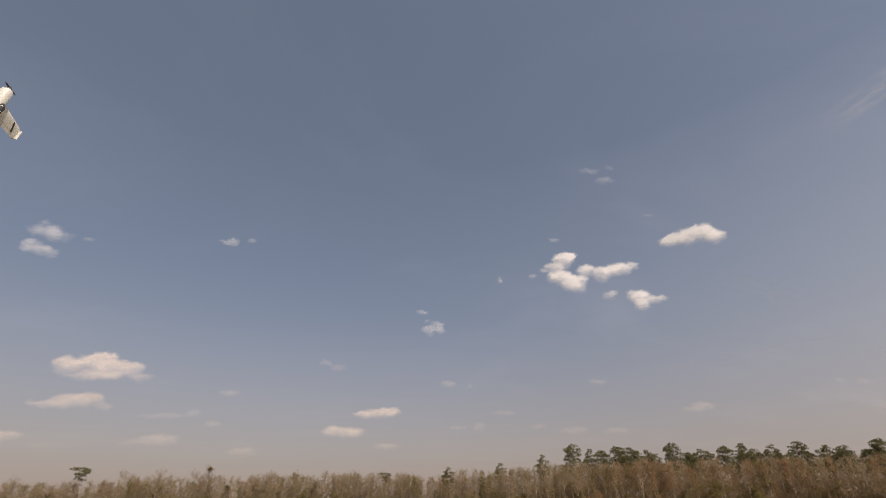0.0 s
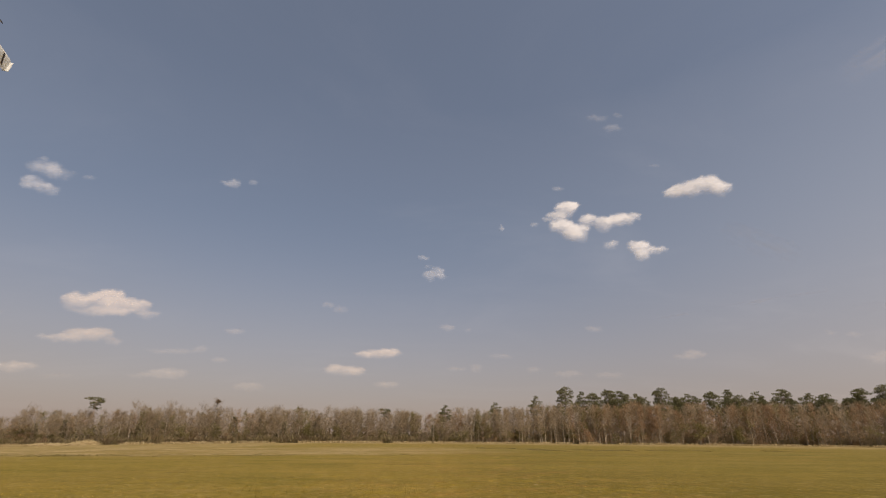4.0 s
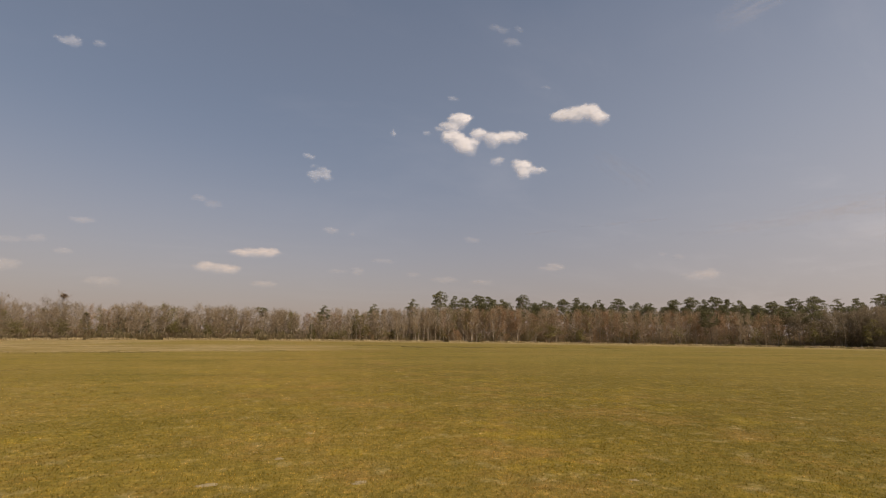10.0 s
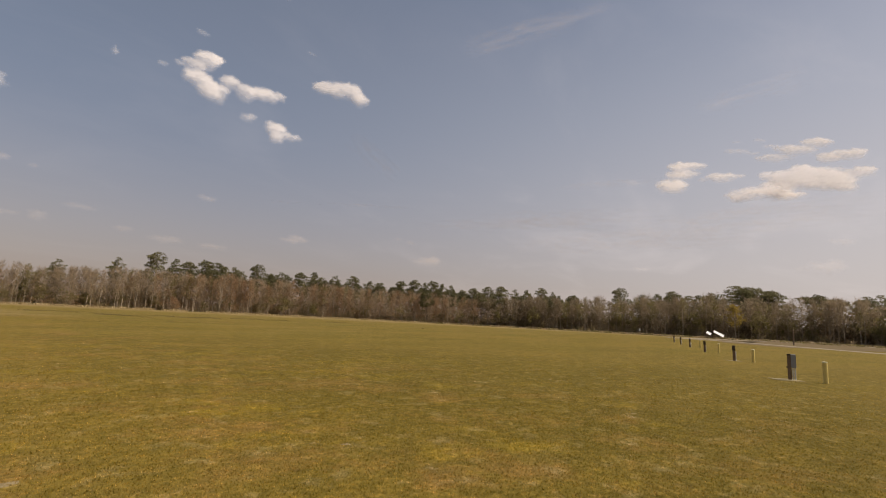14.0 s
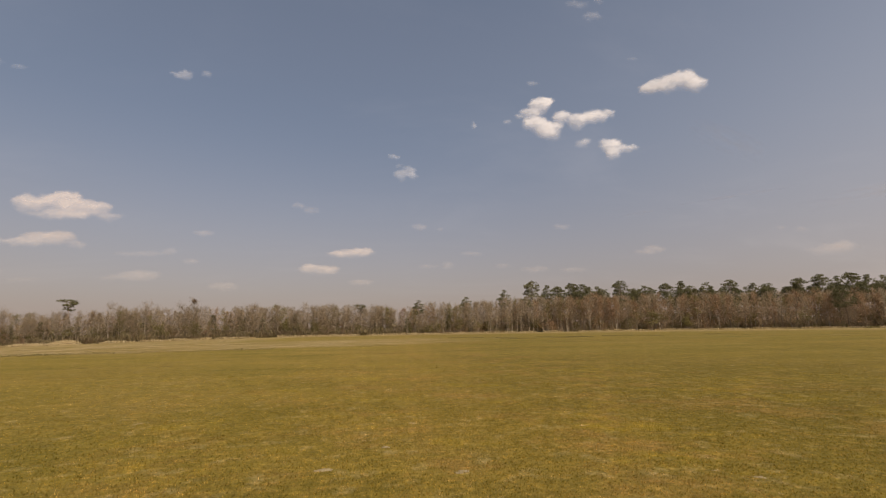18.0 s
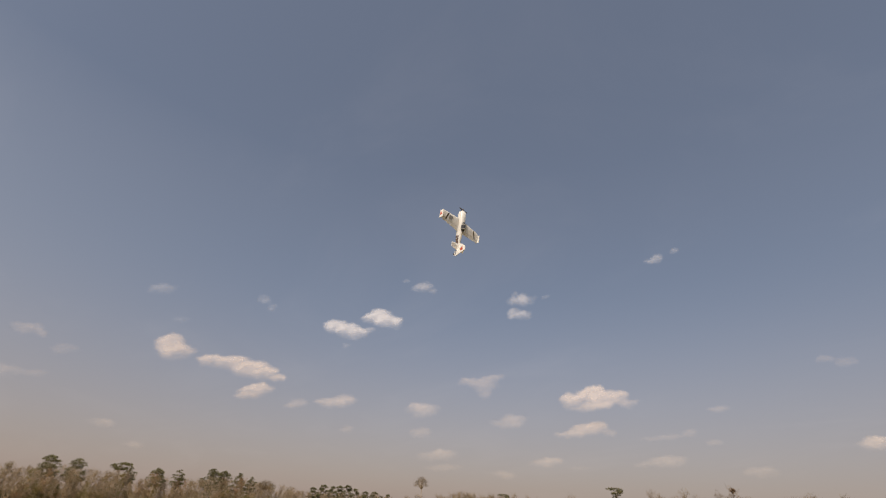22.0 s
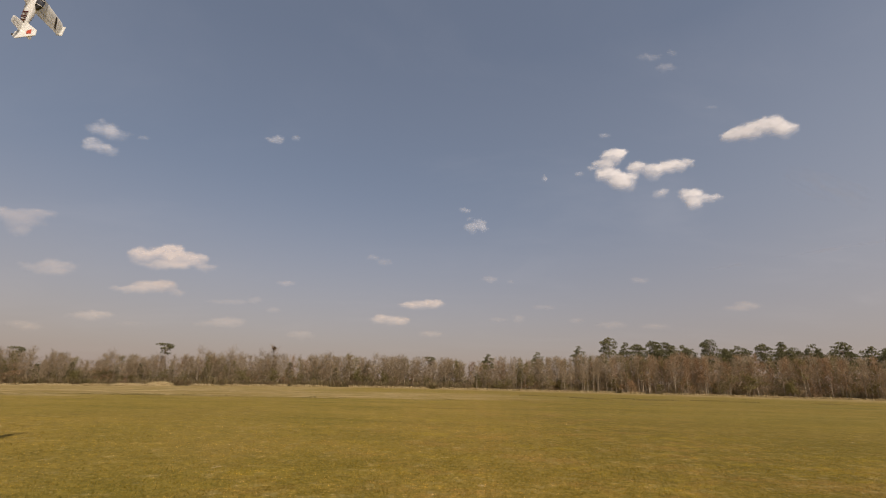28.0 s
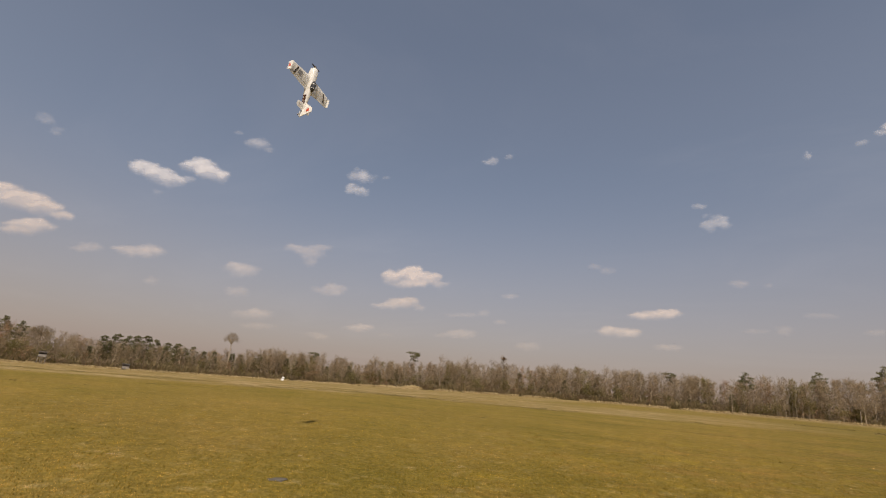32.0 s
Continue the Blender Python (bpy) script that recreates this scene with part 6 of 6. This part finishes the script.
def straw_heap():
    """A low heap of cut grass with a ragged skin."""
    rnd = random.Random(77)
    t = new("straw_heap")
    bm = bmesh.new()
    bmesh.ops.create_icosphere(bm, subdivisions=4, radius=1.0)
    for v in bm.verts:
        n = noise.noise(v.co * 1.7) * 0.42 + noise.noise(v.co * 4.5) * 0.28
        v.co = Vector((v.co.x * (4.6 + n * 3), v.co.y * 2.4 * (1 + n), max(v.co.z, -0.1) * 1.5 * (1 + n)))
    part("core", bm_mesh("core", bm, M_STRAW, True), t)
    h = Heap()
    for _ in range(1100):
        a, e = rnd.uniform(0, 6.2832), rnd.uniform(0.05, 1.5)
        p = Vector((math.cos(a) * math.cos(e) * 4.6, math.sin(a) * math.cos(e) * 2.4, math.sin(e) * 1.45))
        d = Vector((rnd.gauss(0, 0.6), rnd.gauss(0, 0.6), rnd.uniform(0.2, 1)))
        h.blade(p, d, d.cross(Vector((rnd.gauss(0, 1), rnd.gauss(0, 1), 0.3))), rnd.uniform(0.35, 0.8), 0.07)
    part("loose_straw", h.mesh("loose_straw", M_STRAW), t)
    return tagged(t, "low heap of tan cut straw at the wood's edge", "straw heap")


heap = straw_heap()
hx, hy = polar(33.0, table(EDGE, 33) - 8)
heap.matrix_basis = pose(hx, hy, land(hx, hy) - 0.1, 0, 0, 33) @ Matrix.Diagonal((0.8, 0.8, 0.75, 1))
for az, wide, high in ((35.6, 1.1, 0.45), (38.4, 0.9, 0.38), (41.5, 1.2, 0.33)):
    hx, hy = polar(az, table(EDGE, az) - 7)
    copy_thing(heap, pose(hx, hy, land(hx, hy) - 0.1, 0, 0, az + 180) @ Matrix.Diagonal((wide / 0.8, wide / 0.8, high / 0.75, 1)))

# worn slate lying in the turf
bm = bmesh.new()
bmesh.ops.create_icosphere(bm, subdivisions=3, radius=1.0)
for v in bm.verts:
    k = 1 + 0.5 * noise.noise(v.co * 1.8) + 0.2 * noise.noise(v.co * 5.0)
    v.co = Vector((v.co.x * 0.16 * k, v.co.y * 0.12 * k, v.co.z * 0.014 * k))
stone = new("stone", bm_mesh("stone", bm, M_DULL, True))
stone.matrix_basis = pose(*polar(46.4, 8.75), 0.004, 2, -3, 25)
tagged(stone, "flat grey stone lying in the mown turf", "stone")


# ---- model aeroplane ----
def airfoil(name, sections, material):
    """Lofts closed aerofoil rings. sections: (x, y of leading edge, chord, thickness, z)."""
    prof = [(0, 0), (0.03, 0.55), (0.12, 0.9), (0.3, 1.0), (0.6, 0.7), (1.0, 0.06), (1.0, -0.06), (0.6, -0.7), (0.3, -1.0), (0.12, -0.9), (0.03, -0.55)]
    h = Heap()
    n = len(prof)
    verts = [(x, le - u * c, z + w * th / 2) for x, le, c, th, z in sections for u, w in prof]
    faces = []
    for i in range(len(sections) - 1):
        for s in range(n):
            a, b = i * n + s, i * n + (s + 1) % n
            faces.append((a, b, b + n, a + n))
    h.add(verts, faces)
    h.add(verts[:n], [tuple(range(n))])
    h.add(verts[-n:], [tuple(range(n))[::-1]])
    me = h.mesh(name, material)
    bm = bmesh.new()
    bm.from_mesh(me)
    bmesh.ops.remove_doubles(bm, verts=bm.verts, dist=1e-5)
    bmesh.ops.recalc_face_normals(bm, faces=bm.faces)
    bm.to_mesh(me)
    bm.free()
    return me


def decal(name, pts, material, th=0.002):
    """A thin film of colour from an outline (x, y, z) laid on a surface."""
    bm = bmesh.new()
    f = bm.faces.new([bm.verts.new(p) for p in pts])
    r = bmesh.ops.extrude_face_region(bm, geom=[f])
    bmesh.ops.translate(bm, vec=f.normal * th if f.normal.length else (0, 0, th), verts=[e for e in r["geom"] if isinstance(e, bmesh.types.BMVert)])
    bmesh.ops.recalc_face_normals(bm, faces=bm.faces)
    return bm_mesh(name, bm, material)


def aeroplane():
    """A white aerobatic model: nose +y, right wing +x, 1.5 m each way."""
    t = new("model_aeroplane")
    # fuselage: rounded rings along y
    rings = [(0.70, 0.055, 0.055, 0.0), (0.66, 0.10, 0.10, 0.0), (0.55, 0.118, 0.12, 0.0), (0.40, 0.115, 0.13, 0.0), (0.15, 0.105, 0.14, 0.005),
             (-0.15, 0.085, 0.115, 0.01), (-0.45, 0.055, 0.085, 0.015), (-0.72, 0.025, 0.06, 0.02), (-0.78, 0.012, 0.05, 0.02)]
    h = Heap()
    n = 16
    verts, faces = [], []
    for y, rx, rz, z in rings:
        for s in range(n):
            a = 2 * math.pi * s / n
            c, q = math.cos(a), math.sin(a)
            verts.append((rx * math.copysign(abs(c) ** 0.75, c), y, z + rz * math.copysign(abs(q) ** 0.75, q)))
    for i in range(len(rings) - 1):
        for s in range(n):
            a, b = i * n + s, i * n + (s + 1) % n
            faces.append((a, b, b + n, a + n))
    faces += [tuple(range(n)), tuple(range(len(verts) - n, len(verts)))[::-1]]
    h.add(verts, faces)
    body = part("fuselage", h.mesh("fuselage", M_WHITE, smooth=True), t)
    # dark bars for the name on each flank, two strokes to a letter
    for sx in (-1, 1):
        for k in range(3):
            y0 = -0.30 - k * 0.10
            x = sx * (0.082 - 0.012 * k - 0.0)
            for dy, z, ln, ht in ((0.025, 0.014, 0.022, 0.115), (-0.022, 0.03, 0.022, 0.07), (0.0, -0.034, 0.055, 0.02)):
                part("letter_bar", bevel_box("letter_bar", (0.010, ln, ht), M_MAROON, (x, y0 + dy, z), 0.002), body, "dark red mark on the flank")
    # canopy
    bm = bmesh.new()
    bmesh.ops.create_uvsphere(bm, u_segments=18, v_segments=10, radius=1.0)
    for v in bm.verts:
        v.co = Vector((v.co.x * 0.075, v.co.y * 0.20 + 0.06, v.co.z * 0.115 + 0.105))
    part("canopy", bm_mesh("canopy", bm, M_SMOKE, True), t, "dark smoked canopy")
    g = Heap()
    for y in (-0.02, 0.12):
        g.tube([(0.078 * math.cos(a * 0.35), y, 0.105 + 0.12 * math.sin(a * 0.35) * (1 - (y - 0.06) ** 2 / 0.04) ** 0.5) for a in range(10)], [0.006] * 10, 5)
    part("canopy_frame", g.mesh("canopy_frame", M_WHITE), t, "white canopy hoops")
    # wings
    for sx in (-1, 1):
        w = part("wing", airfoil("wing", [(sx * 0.06, 0.38, 0.48, 0.075, -0.01), (sx * 0.40, 0.34, 0.41, 0.060, -0.005), (sx * 0.70, 0.30, 0.35, 0.045, 0.0), (sx * 0.75, 0.27, 0.28, 0.02, 0.0)], M_WHITE), t, "", Matrix.Diagonal((1.2, 1, 1, 1)))
        part("aileron_line", bevel_box("aileron_line", (0.58, 0.008, 0.024), M_GREYBOX, (sx * 0.42, 0.035, -0.002), 0.002), w, "dark hinge line")
        top = 0.036
        part("stripe", decal("stripe", [(sx * 0.50, 0.27, top - 0.004), (sx * 0.545, 0.26, top - 0.005), (sx * 0.62, 0.02, top - 0.022), (sx * 0.575, 0.02, top - 0.02)], M_BLACK), w, "black stripe")
        if sx < 0:
            part("emblem", decal("emblem", [(-0.34, 0.25, top), (-0.47, 0.24, top - 0.002), (-0.50, 0.12, top - 0.010), (-0.38, 0.10, top - 0.008)], M_GREYBOX), w, "grey emblem")
        for q, (mat, x0) in enumerate(((M_BLACK, 0.40), (M_ORANGE, 0.48), (M_RED, 0.56))):
            z = -0.036
            part("under_stripe", decal("under_stripe", [(sx * x0, 0.27, z), (sx * (x0 + 0.05), 0.26, z), (sx * (x0 + 0.11), 0.0, z + 0.02), (sx * (x0 + 0.06), 0.0, z + 0.018)], mat), w)
        part("wing_fence", bevel_box("wing_fence", (0.012, 0.27, 0.14), M_WHITE, (sx * 0.757, 0.11, 0.0), 0.004), w, "white tip plate")
        part("tip_mark", decal("tip_mark", [(sx * 0.765, 0.20, -0.04), (sx * 0.765, 0.05, -0.05), (sx * 0.765, 0.08, 0.045)], M_RED, 0.001), w, "red mark on the tip plate")
        # tailplane halves
        e = part("tailplane", airfoil("tailplane", [(sx * 0.015, -0.52, 0.24, 0.022, 0.03), (sx * 0.26, -0.57, 0.18, 0.016, 0.03), (sx * 0.29, -0.60, 0.13, 0.008, 0.03)], M_WHITE), t)
        part("hinge_line", bevel_box("hinge_line", (0.25, 0.006, 0.016), M_GREYBOX, (sx * 0.145, -0.655, 0.03), 0.002), e)
        for mat, x0 in ((M_BLACK, 0.10), (M_ORANGE, 0.15), (M_RED, 0.20)):
            part("tail_stripe", decal("tail_stripe", [(sx * x0, -0.57, 0.018), (sx * (x0 + 0.025), -0.58, 0.019), (sx * (x0 + 0.05), -0.70, 0.026), (sx * (x0 + 0.025), -0.70, 0.026)], mat, 0.001), e)
        # wheels and fairings
        g = Heap()
        g.tube([(sx * 0.06, 0.36, -0.10), (sx * 0.17, 0.38, -0.26)], [0.014, 0.010], 6)
        leg = part("gear_leg", g.mesh("gear_leg", M_WHITE), t)
        bm = bmesh.new()
        bmesh.ops.create_uvsphere(bm, u_segments=12, v_segments=8, radius=1.0)
        for v in bm.verts:
            v.co = Vector((v.co.x * 0.028 + sx * 0.18, v.co.y * 0.085 + 0.36, v.co.z * 0.042 - 0.27))
        part("wheel_spat", bm_mesh("wheel_spat", bm, M_WHITE, True), leg)
        g = Heap()
        g.tube([(sx * 0.18 - 0.012, 0.385, -0.295), (sx * 0.18 + 0.012, 0.385, -0.295)], [0.035, 0.035], 12)
        part("wheel", g.mesh("wheel", M_BLACK), leg, "black tyre")
    # fin and rudder
    bm = bmesh.new()
    out = [(-0.48, 0.05), (-0.66, 0.34), (-0.80, 0.36), (-0.96, -0.02), (-0.92, -0.07), (-0.78, -0.06), (-0.74, 0.04)]
    vs = [bm.verts.new((-0.008, y, z)) for y, z in out]
    f = bm.faces.new(vs)
    r = bmesh.ops.extrude_face_region(bm, geom=[f])
    bmesh.ops.translate(bm, vec=(0.016, 0, 0), verts=[q for q in r["geom"] if isinstance(q, bmesh.types.BMVert)])
    bmesh.ops.recalc_face_normals(bm, faces=bm.faces)
    fin = part("fin", bm_mesh("fin", bm, M_WHITE), t)
    for sx in (-1, 1):
        part("fin_mark", decal("fin_mark", [(sx * 0.010, -0.66, 0.24), (sx * 0.010, -0.78, 0.27), (sx * 0.010, -0.80, 0.17), (sx * 0.010, -0.72, 0.16)], M_RED, 0.001), fin, "red mark")
    # spinner and propeller
    h = Heap()
    h.tube([(0, 0.69, 0), (0, 0.73, 0), (0, 0.77, 0), (0, 0.80, 0)], [0.055, 0.05, 0.03, 0.006], 14)
    sp = part("spinner", h.mesh("spinner", M_BLACK, smooth=True), t, "black spinner")
    for sx in (-1, 1):
        h = Heap()
        h.tube([(0, 0.735, 0), (sx * 0.08, 0.738, 0.012), (sx * 0.16, 0.736, 0.02), (sx * 0.20, 0.735, 0.022)], [0.01, 0.02, 0.016, 0.004], 6)
        part("propeller_blade", h.mesh("propeller_blade", M_BLACK), sp)
    h = Heap()
    h.tube([(0, -0.80, -0.04), (0, -0.86, -0.09)], [0.006, 0.006], 5)
    h.tube([(-0.008, -0.87, -0.095), (0.008, -0.87, -0.095)], [0.022, 0.022], 10)
    part("tail_wheel", h.mesh("tail_wheel", M_BLACK), t)
    return tagged(t, "white aerobatic model aeroplane climbing nose-up in flight", "model aeroplane")


aeroplane().matrix_basis = pose(-8.9, 7.33, 8.91, 95.6, 2.6, 99.6) @ Matrix.Scale(0.90, 4)
